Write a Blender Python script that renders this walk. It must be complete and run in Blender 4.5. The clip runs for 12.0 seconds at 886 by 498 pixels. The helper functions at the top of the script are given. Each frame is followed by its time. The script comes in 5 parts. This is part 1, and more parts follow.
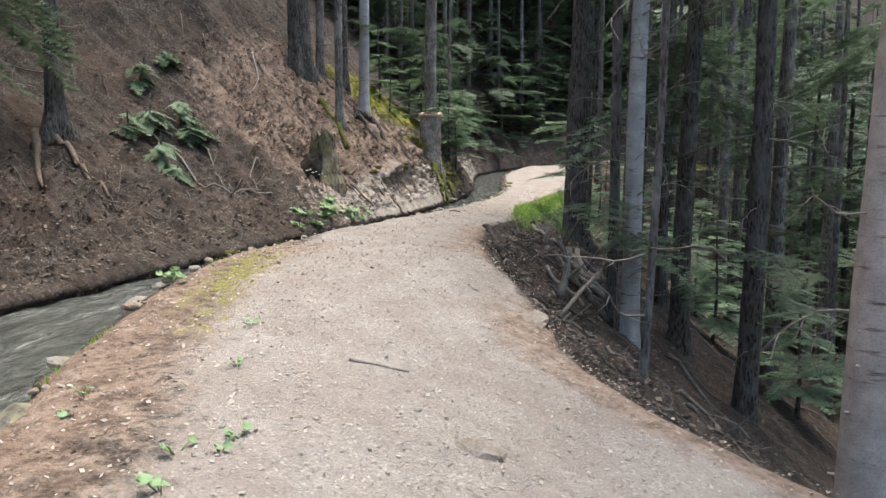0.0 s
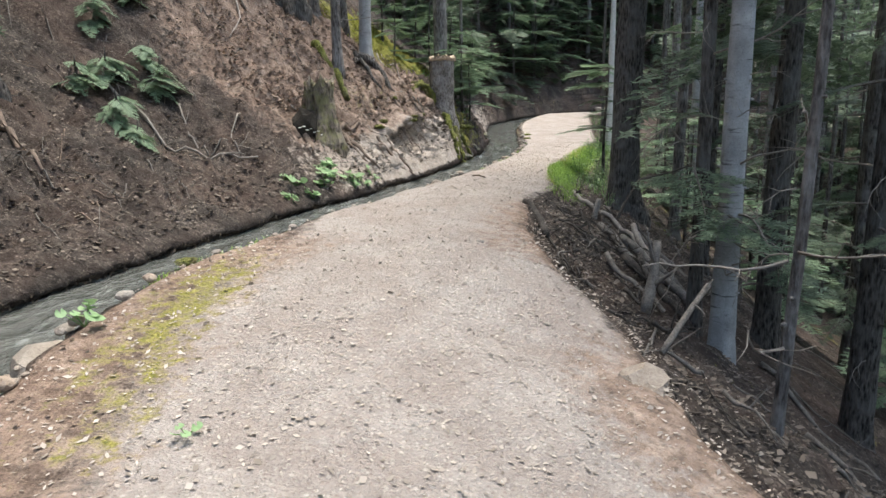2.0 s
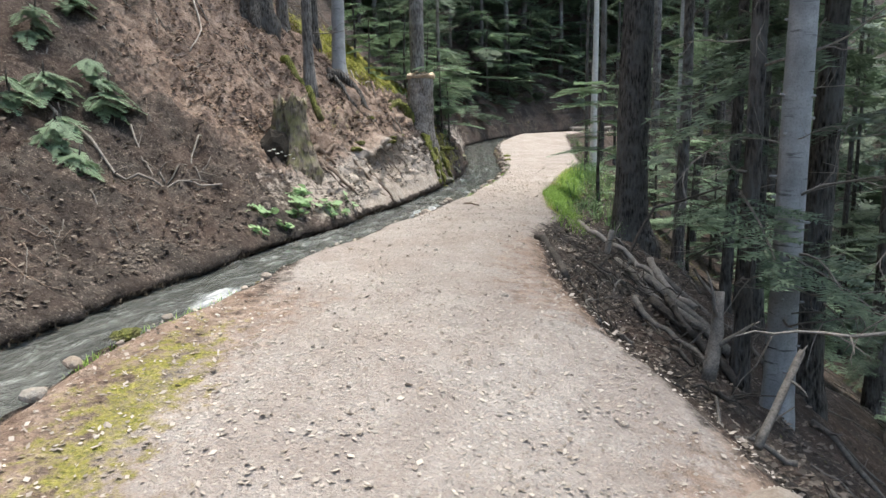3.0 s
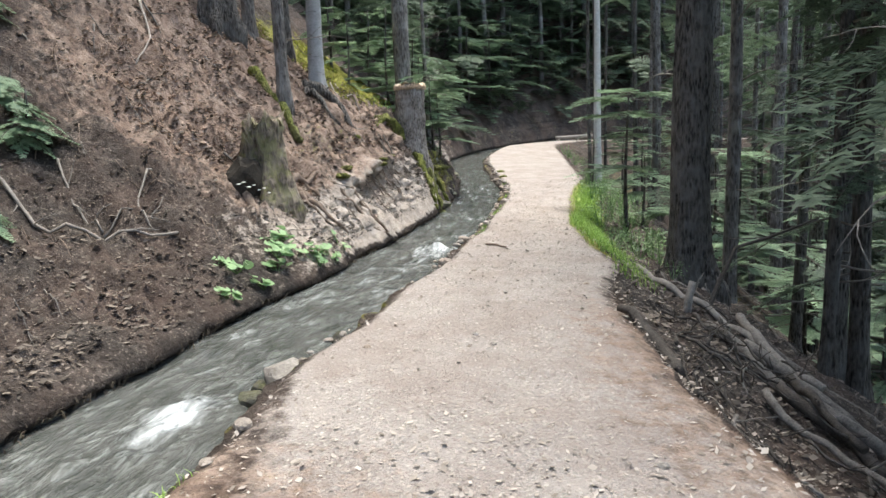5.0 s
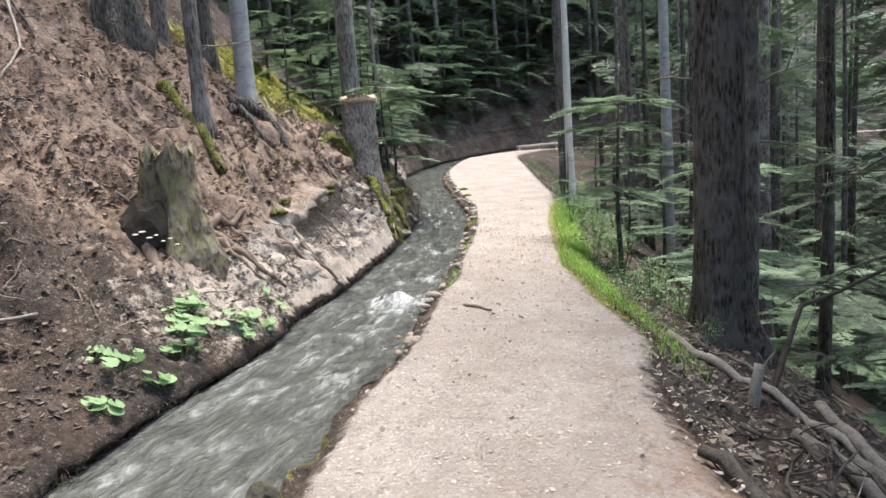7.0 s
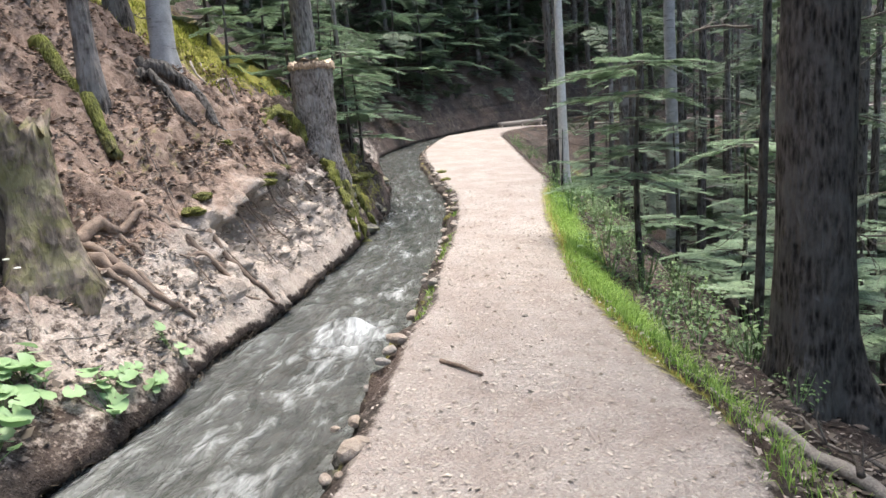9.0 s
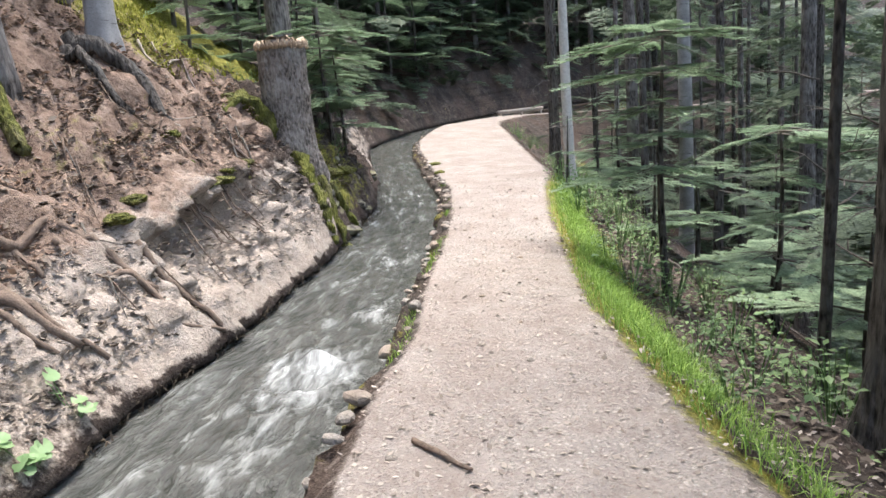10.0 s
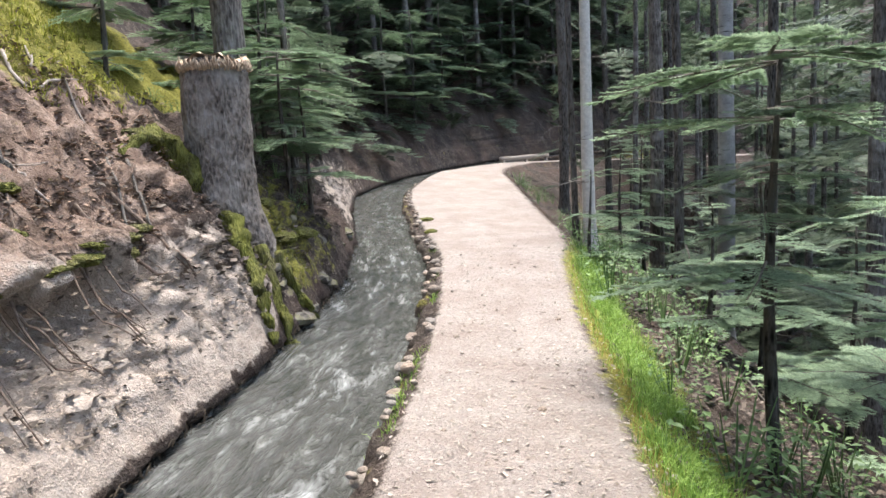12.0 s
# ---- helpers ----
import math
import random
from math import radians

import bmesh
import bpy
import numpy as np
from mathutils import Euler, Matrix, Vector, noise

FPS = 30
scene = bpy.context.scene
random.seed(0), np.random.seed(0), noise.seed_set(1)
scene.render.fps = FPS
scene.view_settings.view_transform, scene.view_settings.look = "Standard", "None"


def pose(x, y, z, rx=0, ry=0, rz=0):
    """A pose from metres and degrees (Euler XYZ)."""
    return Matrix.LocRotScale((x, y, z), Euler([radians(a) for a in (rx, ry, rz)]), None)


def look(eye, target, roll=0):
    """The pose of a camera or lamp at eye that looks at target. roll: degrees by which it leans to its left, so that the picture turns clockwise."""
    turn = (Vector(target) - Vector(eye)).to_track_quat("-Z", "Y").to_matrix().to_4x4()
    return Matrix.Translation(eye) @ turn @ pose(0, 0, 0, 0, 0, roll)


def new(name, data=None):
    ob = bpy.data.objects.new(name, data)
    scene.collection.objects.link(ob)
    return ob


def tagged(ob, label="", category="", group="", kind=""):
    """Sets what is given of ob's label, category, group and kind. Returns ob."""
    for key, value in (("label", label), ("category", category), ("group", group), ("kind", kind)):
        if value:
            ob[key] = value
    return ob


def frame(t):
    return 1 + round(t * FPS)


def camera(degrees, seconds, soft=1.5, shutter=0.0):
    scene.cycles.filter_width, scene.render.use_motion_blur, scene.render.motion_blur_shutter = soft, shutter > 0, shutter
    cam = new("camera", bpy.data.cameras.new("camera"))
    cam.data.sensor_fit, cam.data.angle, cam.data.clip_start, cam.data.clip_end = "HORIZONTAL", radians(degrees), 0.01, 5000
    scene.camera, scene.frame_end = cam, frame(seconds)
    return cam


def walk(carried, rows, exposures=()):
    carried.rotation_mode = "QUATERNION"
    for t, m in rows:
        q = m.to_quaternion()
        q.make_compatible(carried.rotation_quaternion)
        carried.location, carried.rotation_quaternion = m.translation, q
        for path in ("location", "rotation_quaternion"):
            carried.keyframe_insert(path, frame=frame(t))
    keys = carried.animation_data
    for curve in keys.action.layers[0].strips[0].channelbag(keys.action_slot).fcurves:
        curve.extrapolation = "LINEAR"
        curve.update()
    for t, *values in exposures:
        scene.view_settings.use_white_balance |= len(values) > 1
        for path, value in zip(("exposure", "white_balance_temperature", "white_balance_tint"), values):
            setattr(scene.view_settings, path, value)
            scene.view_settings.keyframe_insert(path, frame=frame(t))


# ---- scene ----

cam = camera(65.2, 12.0, soft=1.5, shutter=0.0)
PATH = [
    (0.0, 1.415, -4.410, 1.052, 3.94, -6.31, 0.25),
    (0.5, 1.322, -3.875, 1.108, 3.11, -8.02, -1.95),
    (1.0, 1.235, -3.328, 1.163, 3.67, -8.78, -0.77),
    (1.5, 1.095, -2.799, 1.230, 4.46, -8.01, -1.68),
    (2.0, 0.955, -2.253, 1.221, 4.13, -10.70, -0.46),
    (2.5, 0.756, -1.674, 1.239, 1.19, -8.88, -0.39),
    (4.5, 0.121, 0.434, 1.357, 2.37, -10.55, -1.79),
    (5.0, 0.017, 0.903, 1.454, -1.01, -8.47, -2.18),
    (5.5, -0.007, 1.395, 1.504, -1.29, -10.94, -2.72),
    (6.0, -0.080, 1.915, 1.551, -4.90, -10.95, -2.29),
    (6.5, -0.038, 2.315, 1.604, -4.08, -8.08, -2.55),
    (7.0, 0.029, 2.831, 1.654, -4.57, -7.96, -3.93),
    (7.5, 0.096, 3.287, 1.656, -7.67, -9.77, -2.70),
    (9.5, 0.426, 5.473, 1.633, -5.79, -9.95, -4.52),
    (10.0, 0.557, 6.064, 1.601, -6.03, -10.68, -4.71),
    (10.5, 0.606, 6.666, 1.617, -6.48, -10.73, -5.01),
    (11.0, 0.743, 7.279, 1.647, -7.05, -9.40, -4.70),
    (11.5, 0.815, 7.865, 1.684, -5.95, -5.83, -2.97),
    (12.0, 0.961, 8.420, 1.696, -6.43, -7.31, -2.87),
]
def heading(x, y, z, yaw, pitch, roll):
    """A camera pose from its place and its yaw (to the left), pitch (up) and roll in degrees."""
    a, b = radians(yaw), radians(pitch)
    way = Vector((-math.sin(a) * math.cos(b), math.cos(a) * math.cos(b), math.sin(b)))
    return look((x, y, z), Vector((x, y, z)) + way, roll)


walk(cam, [(t, heading(*p)) for t, *p in PATH], [(0.0, 1.62, 6500, 4), (4.5, 1.82, 6300, 3), (7.5, 2.0, 6400, 7), (12.0, 2.0, 6350, 9)])

# ---- light: a bright overcast sky over a shaded wood ----
world = bpy.data.worlds.new("sky")
scene.world = world
world.use_nodes = True
wn = world.node_tree
sky = wn.nodes.new("ShaderNodeTexSky")
sky.sky_type = "NISHITA"
sky.sun_disc = False
sky.sun_elevation = radians(77)
sky.sun_rotation = radians(27)
sky.air_density, sky.dust_density, sky.ozone_density = 1.0, 4.0, 0.6
wn.links.new(sky.outputs[0], wn.nodes["Background"].inputs[0])
wn.nodes["Background"].inputs[1].default_value = 0.15

sun = new("sun", bpy.data.lights.new("sun", "SUN"))
sun.data.energy, sun.data.angle, sun.data.color = 1.5, radians(35), (1.0, 0.96, 0.89)
sun.matrix_world = look((0.1, 0.2, 0.97), (0, 0, 0))

# ---- small tools ----
rng = np.random.default_rng(7)


def part(name, data, material, parent=None, label=""):
    """Link a mesh as one object under a thing."""
    if data.materials:
        data.materials[0] = material
    else:
        data.materials.append(material)
    ob = new(name, data)
    if parent is not None:
        ob.parent = parent
    if label:
        ob["label"] = label
    return ob


def mesh_of(name, verts, faces, smooth=True):
    me = bpy.data.meshes.new(name)
    me.from_pydata(np.asarray(verts, float).tolist(), [], [list(f) for f in faces] if not isinstance(faces, np.ndarray) else faces.tolist())
    if smooth:
        me.shade_smooth()
    me.update()
    return me


def merge(chunks):
    """Join (verts, faces) arrays of one face size into one pair."""
    vs, fs, n = [], [], 0
    for v, f in chunks:
        vs.append(v)
        fs.append(f + n)
        n += len(v)
    return np.concatenate(vs), np.concatenate(fs)


def nz(x, y, z=0.0, scale=1.0):
    return noise.noise(Vector((x * scale, y * scale, z * scale)))


def tube(points, radii, sides=8, rough=0.0, cap=True, seed=0):
    """A tapered limb along points; quads only, with closed tips."""
    P = np.asarray(points, float)
    R = np.asarray(radii, float)
    n = len(P)
    T = np.gradient(P, axis=0)
    T /= np.linalg.norm(T, axis=1)[:, None] + 1e-9
    ref = np.array([0.31, 0.17, 0.93]) if abs(T[0, 2]) < 0.8 else np.array([1.0, 0.13, 0.0])
    A = np.cross(T, ref)
    A /= np.linalg.norm(A, axis=1)[:, None] + 1e-9
    B = np.cross(T, A)
    a = np.linspace(0, 2 * np.pi, sides, endpoint=False)
    g = np.random.default_rng(seed)
    k = 1 + rough * g.normal(size=(n, sides))
    V = P[:, None] + (R[:, None] * k)[..., None] * (np.cos(a)[None, :, None] * A[:, None] + np.sin(a)[None, :, None] * B[:, None])
    V = V.reshape(-1, 3)
    i = np.arange(n - 1)[:, None] * sides
    j = np.arange(sides)[None]
    F = np.stack([i + j, i + (j + 1) % sides, i + sides + (j + 1) % sides, i + sides + j], -1).reshape(-1, 4)
    if cap:
        m = len(V)
        V = np.concatenate([V, P[[0, -1]]])
        j = np.arange(0, sides, 2)
        lo = np.stack([np.full_like(j, m), (j + 2) % sides, j + 1, j], -1)
        e = (n - 1) * sides
        hi = np.stack([np.full_like(j, m + 1), e + j, e + j + 1, e + (j + 2) % sides], -1)
        F = np.concatenate([F, lo, hi])
    return V, F


def wander(start, way, length, steps, bend, g, sag=0.0):
    """A crooked line of points."""
    p, d = np.array(start, float), np.array(way, float)
    d /= np.linalg.norm(d)
    out = [p.copy()]
    for _ in range(steps):
        d = d + g.normal(size=3) * bend + np.array([0, 0, -sag])
        d /= np.linalg.norm(d)
        p = p + d * length / steps
        out.append(p.copy())
    return np.array(out)


# ---- materials ----
class Nodes:
    """Short hand for a node material."""

    def __init__(self, name):
        self.m = bpy.data.materials.new(name)
        self.m.use_nodes = True
        self.t = self.m.node_tree
        self.bsdf = self.t.nodes["Principled BSDF"]

    def node(self, kind, **props):
        n = self.t.nodes.new(kind)
        for k, v in props.items():
            n.inputs[k].default_value = v
        return n

    def link(self, a, b):
        self.t.links.new(a, b)

    def coords(self, stretch=(1, 1, 1), world_space=True):
        if world_space:
            out = self.t.nodes.new("ShaderNodeNewGeometry").outputs["Position"]
        else:
            out = self.t.nodes.new("ShaderNodeTexCoord").outputs["Object"]
        mp = self.node("ShaderNodeMapping")
        mp.inputs["Scale"].default_value = stretch
        self.link(out, mp.inputs["Vector"])
        return mp.outputs["Vector"]

    def noise(self, vec, scale, detail=6.0, rough=0.6):
        n = self.node("ShaderNodeTexNoise", Scale=scale, Detail=detail, Roughness=rough)
        self.link(vec, n.inputs["Vector"])
        return n.outputs["Fac"]

    def voronoi(self, vec, scale, out="Distance"):
        n = self.node("ShaderNodeTexVoronoi", Scale=scale)
        self.link(vec, n.inputs["Vector"])
        return n.outputs[out]

    def ramp(self, fac, *stops):
        r = self.t.nodes.new("ShaderNodeValToRGB")
        e = r.color_ramp.elements
        while len(e) < len(stops):
            e.new(0.5)
        for k, (p, c) in zip(e, stops):
            k.position, k.color = p, (*c, 1) if len(c) == 3 else c
        self.link(fac, r.inputs[0])
        return r.outputs[0]

    def mix(self, fac, a, b, blend="MIX"):
        n = self.t.nodes.new("ShaderNodeMix")
        n.data_type, n.blend_type = "RGBA", blend
        for sock, v in ((n.inputs[0], fac), (n.inputs[6], a), (n.inputs[7], b)):
            if isinstance(v, (int, float)):
                sock.default_value = v
            elif isinstance(v, tuple):
                sock.default_value = (*v, 1)
            else:
                self.link(v, sock)
        return n.outputs[2]

    def math(self, op, a, b=0.0, clamp=False):
        n = self.t.nodes.new("ShaderNodeMath")
        n.operation, n.use_clamp = op, clamp
        for sock, v in zip(n.inputs, (a, b)):
            if isinstance(v, (int, float)):
                sock.default_value = v
            else:
                self.link(v, sock)
        return n.outputs[0]

    def done(self, color, rough=0.9, bump=None, strength=0.5, dist=0.02, spec=0.3):
        b = self.bsdf
        if isinstance(color, tuple):
            b.inputs["Base Color"].default_value = (*color, 1)
        else:
            self.link(color, b.inputs["Base Color"])
        if isinstance(rough, (int, float)):
            b.inputs["Roughness"].default_value = rough
        else:
            self.link(rough, b.inputs["Roughness"])
        b.inputs["Specular IOR Level"].default_value = spec
        if bump is not None:
            n = self.node("ShaderNodeBump", Strength=strength, Distance=dist)
            self.link(bump, n.inputs["Height"])
            self.link(n.outputs[0], b.inputs["Normal"])
        return self.m


def soil_material():
    """Forest floor, trodden gravel, sandy bank and moss, by the zones that the ground carries."""
    n = Nodes("forest_soil")
    v = n.coords()
    big, mid, fine = n.noise(v, 0.9, 3), n.noise(v, 6, 6, 0.65), n.noise(v, 42, 6, 0.7)
    chips = n.voronoi(v, 75, "Color")
    chipd = n.voronoi(v, 75)
    sep = n.node("ShaderNodeSeparateColor")
    n.link(chips, sep.inputs[0])
    streak = n.noise(n.coords((60, 14, 30)), 1.0, 4, 0.7)
    litter = n.ramp(mid, (0.3, (0.026, 0.021, 0.018)), (0.5, (0.064, 0.053, 0.045)), (0.72, (0.125, 0.104, 0.089)))
    litter = n.mix(n.math("MULTIPLY", streak, 0.75), litter, n.ramp(fine, (0.35, (0.024, 0.019, 0.016)), (0.62, (0.145, 0.115, 0.096))))
    litter = n.mix(n.ramp(sep.outputs[0], (0.9, (0, 0, 0)), (0.95, (1, 1, 1))), litter, (0.22, 0.18, 0.15))
    clod = n.noise(v, 17, 4, 0.7)
    litter = n.mix(n.ramp(clod, (0.38, (0.85, 0.85, 0.85)), (0.52, (0, 0, 0))), litter, (0.018, 0.014, 0.011))
    litter = n.mix(n.math("MULTIPLY", n.ramp(n.noise(v, 2.6, 5, 0.7), (0.42, (1, 1, 1)), (0.56, (0, 0, 0))), 0.65), litter, (0.024, 0.019, 0.016))
    red = n.ramp(big, (0.42, (0, 0, 0)), (0.62, (1, 1, 1)))
    litter = n.mix(n.math("MULTIPLY", red, 0.3), litter, (0.135, 0.085, 0.064))
    gravel = n.ramp(mid, (0.28, (0.255, 0.219, 0.196)), (0.55, (0.348, 0.302, 0.274)), (0.8, (0.43, 0.375, 0.341)))
    gravel = n.mix(0.45, gravel, n.ramp(fine, (0.3, (0.235, 0.203, 0.18)), (0.5, (0.335, 0.297, 0.267)), (0.72, (0.43, 0.387, 0.35))))
    fleck = n.voronoi(v, 38, "Color")
    fsep = n.node("ShaderNodeSeparateColor")
    n.link(fleck, fsep.inputs[0])
    gravel = n.mix(n.math("MULTIPLY", n.ramp(fsep.outputs[0], (0.86, (0, 0, 0)), (0.9, (1, 1, 1))), n.ramp(n.voronoi(v, 38), (0.28, (0.75, 0.75, 0.75)), (0.42, (0, 0, 0)))), gravel, (0.52, 0.475, 0.43))
    gravel = n.mix(n.ramp(sep.outputs[1], (0.9, (0, 0, 0)), (0.94, (0.6, 0.6, 0.6))), gravel, (0.47, 0.42, 0.375))
    gravel = n.mix(n.ramp(sep.outputs[2], (0.9, (0, 0, 0)), (0.95, (0.5, 0.5, 0.5))), gravel, (0.23, 0.185, 0.155))
    gravel = n.mix(n.math("MULTIPLY", n.ramp(n.noise(v, 1.7, 4, 0.6), (0.40, (1, 1, 1)), (0.6, (0, 0, 0))), 0.5), gravel, (0.245, 0.195, 0.168))
    sand = n.ramp(mid, (0.3, (0.21, 0.172, 0.148)), (0.5, (0.39, 0.335, 0.29)), (0.75, (0.56, 0.50, 0.44)))
    sand = n.mix(0.4, sand, n.ramp(fine, (0.3, (0.16, 0.12, 0.095)), (0.65, (0.55, 0.46, 0.38))))
    moss = n.ramp(fine, (0.3, (0.07, 0.08, 0.014)), (0.5, (0.21, 0.20, 0.035)), (0.7, (0.37, 0.335, 0.075)))
    rust = n.ramp(mid, (0.3, (0.15, 0.098, 0.072)), (0.5, (0.27, 0.19, 0.145)), (0.72, (0.41, 0.315, 0.25)))
    rust = n.mix(n.ramp(clod, (0.38, (0.7, 0.7, 0.7)), (0.5, (0, 0, 0))), rust, (0.11, 0.075, 0.055))
    at = n.t.nodes.new("ShaderNodeAttribute")
    at.attribute_name = "zone"
    z = n.node("ShaderNodeSeparateColor")
    n.link(at.outputs["Color"], z.inputs[0])
    wob = n.math("SUBTRACT", n.noise(v, 9, 5, 0.7), 0.5)

    def edge(sock, width=1.1):
        s = n.math("ADD", sock, n.math("MULTIPLY", wob, width))
        return n.ramp(s, (0.36, (0, 0, 0)), (0.64, (1, 1, 1)))

    col = n.mix(edge(z.outputs[2], 2.0), litter, sand)
    col = n.mix(edge(z.outputs[0]), col, gravel)
    col = n.mix(n.math("MULTIPLY", edge(at.outputs["Alpha"]), 0.85), col, rust)
    col = n.mix(n.math("MULTIPLY", edge(z.outputs[1], 1.6), 0.85), col, moss)
    h = n.math("ADD", n.math("ADD", n.math("MULTIPLY", fine, 0.6), n.math("MULTIPLY", clod, 1.0)), n.math("ADD", n.math("MULTIPLY", mid, 0.8), n.math("MULTIPLY", chipd, 0.25)))
    return n.done(col, 0.92, h, 0.9, 0.035, 0.2)


def bark_material(name, dark, light, lichen, plate=1.0, moss=0.0, stretch=0.25):
    n = Nodes(name)
    v = n.coords((1, 1, stretch))
    w = n.coords((1, 1, 1))
    ridge = n.noise(v, 34 * plate, 5, 0.65)
    crack = n.voronoi(v, 26 * plate)
    patch = n.noise(w, 3.5, 4, 0.6)
    col = n.ramp(ridge, (0.32, dark), (0.6, light))
    col = n.mix(n.ramp(crack, (0.12, (1, 1, 1)), (0.42, (0, 0, 0))), col, dark)
    col = n.mix(n.ramp(patch, (0.48, (0, 0, 0)), (0.66, (1, 1, 1))), col, lichen)
    if moss:
        col = n.mix(n.math("MULTIPLY", n.ramp(n.noise(w, 7, 5, 0.7), (0.45, (0, 0, 0)), (0.6, (1, 1, 1))), moss), col, (0.16, 0.17, 0.03))
    h = n.math("ADD", ridge, n.math("MULTIPLY", crack, 0.9))
    return n.done(col, 0.9, h, 1.0, 0.035, 0.2)


def pale_bark_material(name, base, band):
    """Smooth grey fir bark with dark cross bands and blotches."""
    n = Nodes(name)
    w = n.coords((1, 1, 1))
    rings = n.noise(n.coords((3, 3, 26)), 1.0, 4, 0.6)
    patch = n.noise(w, 5, 5, 0.65)
    fine = n.noise(w, 70, 4, 0.6)
    col = n.ramp(patch, (0.3, tuple(c * 0.62 for c in base)), (0.62, base), (0.8, tuple(min(1, c * 1.25) for c in base)))
    col = n.mix(n.ramp(rings, (0.60, (0, 0, 0)), (0.70, (1, 1, 1))), col, band)
    col = n.mix(n.math("MULTIPLY", n.ramp(fine, (0.5, (0, 0, 0)), (0.7, (1, 1, 1))), 0.35), col, band)
    return n.done(col, 0.8, n.math("ADD", fine, rings), 0.4, 0.012, 0.3)


def leaf_material(name, low, high, rough=0.55, trans=0.25):
    n = Nodes(name)
    geo = n.t.nodes.new("ShaderNodeNewGeometry")
    mixf = n.math("ADD", n.math("MULTIPLY", geo.outputs["Random Per Island"], 0.6), n.math("MULTIPLY", n.noise(n.coords(), 2.2, 3), 0.5))
    col = n.ramp(mixf, (0.25, low), (0.85, high))
    m = n.done(col, rough, None, spec=0.35)
    tr = n.t.nodes.new("ShaderNodeBsdfTranslucent")
    n.link(col, tr.inputs[0])
    sh = n.node("ShaderNodeMixShader", Fac=trans)
    n.link(n.bsdf.outputs[0], sh.inputs[1])
    n.link(tr.outputs[0], sh.inputs[2])
    n.link(sh.outputs[0], n.t.nodes["Material Output"].inputs["Surface"])
    return m


def wood_material(name, low, high):
    n = Nodes(name)
    v = n.coords((1, 1, 1))
    a, b = n.noise(v, 18, 5, 0.65), n.noise(v, 90, 4, 0.6)
    col = n.mix(0.4, n.ramp(a, (0.3, low), (0.7, high)), n.ramp(b, (0.35, low), (0.65, high)))
    return n.done(col, 0.85, n.math("ADD", a, b), 0.6, 0.01, 0.25)


def stone_material():
    n = Nodes("creek_stone")
    v = n.coords()
    info = n.t.nodes.new("ShaderNodeObjectInfo")
    a, b = n.noise(v, 9, 6, 0.65), n.noise(v, 60, 5, 0.7)
    col = n.ramp(a, (0.3, (0.13, 0.115, 0.10)), (0.55, (0.27, 0.25, 0.225)), (0.75, (0.40, 0.375, 0.34)))
    col = n.mix(0.35, col, n.ramp(b, (0.35, (0.10, 0.085, 0.07)), (0.65, (0.45, 0.40, 0.35))))
    col = n.mix(n.math("MULTIPLY", info.outputs["Random"], 0.45), col, (0.33, 0.22, 0.14))
    return n.done(col, 0.8, n.math("ADD", a, b), 0.7, 0.02, 0.3)


def water_material():
    """Turbid, quick water: streaks and ripples drawn out along the channel."""
    n = Nodes("creek_water")
    flow = n.t.nodes.new("ShaderNodeAttribute")
    flow.attribute_name = "flow"

    def along(sx, sy, scale, detail, rough):
        mp = n.node("ShaderNodeMapping")
        mp.inputs["Scale"].default_value = (sx, sy, 1)
        n.link(flow.outputs["Vector"], mp.inputs["Vector"])
        t = n.node("ShaderNodeTexNoise", Scale=scale, Detail=detail, Roughness=rough, Distortion=0.6)
        n.link(mp.outputs["Vector"], t.inputs["Vector"])
        return t.outputs["Fac"]

    a, b, c = along(5.5, 1.7, 1.0, 5, 0.6), along(16, 6, 1.0, 5, 0.65), along(2.0, 0.5, 1.0, 3, 0.5)
    at = n.t.nodes.new("ShaderNodeAttribute")
    at.attribute_name = "foam"
    mixed = n.math("ADD", n.math("MULTIPLY", a, 0.55), n.math("MULTIPLY", b, 0.45))
    f = n.math("ADD", at.outputs["Fac"], n.math("MULTIPLY", n.math("SUBTRACT", mixed, 0.5), 2.2))
    foam = n.ramp(f, (0.16, (0, 0, 0)), (0.42, (0.16, 0.16, 0.16)), (0.75, (0.5, 0.5, 0.5)), (1.1, (0.9, 0.9, 0.9)))
    col = n.ramp(mixed, (0.36, (0.034, 0.036, 0.032)), (0.5, (0.078, 0.081, 0.074)), (0.64, (0.185, 0.19, 0.178)))
    col = n.mix(n.math("MULTIPLY", c, 0.5), col, (0.040, 0.042, 0.037))
    col = n.mix(foam, col, (0.78, 0.81, 0.82))
    rough = n.math("ADD", n.math("MULTIPLY", foam, 0.5), 0.1)
    return n.done(col, rough, n.math("ADD", a, n.math("MULTIPLY", b, 0.6)), 1.0, 0.07, 0.4)


SOIL = soil_material()
BARK = bark_material("spruce_bark", (0.014, 0.012, 0.010), (0.135, 0.12, 0.107), (0.13, 0.122, 0.112), 1.0)
BARK_GREY = bark_material("grey_bark", (0.045, 0.039, 0.035), (0.185, 0.166, 0.153), (0.25, 0.233, 0.218))
STUMP_BARK = bark_material("stump_bark", (0.05, 0.042, 0.036), (0.26, 0.225, 0.198), (0.33, 0.30, 0.272), 1.0, 0.0, 0.5)
OLD_STUMP = bark_material("rotten_stump", (0.05, 0.04, 0.03), (0.21, 0.17, 0.135), (0.30, 0.25, 0.20), 0.6, 0.45, 0.35)
PALE = pale_bark_material("pale_fir_bark", (0.35, 0.343, 0.337), (0.05, 0.047, 0.044))
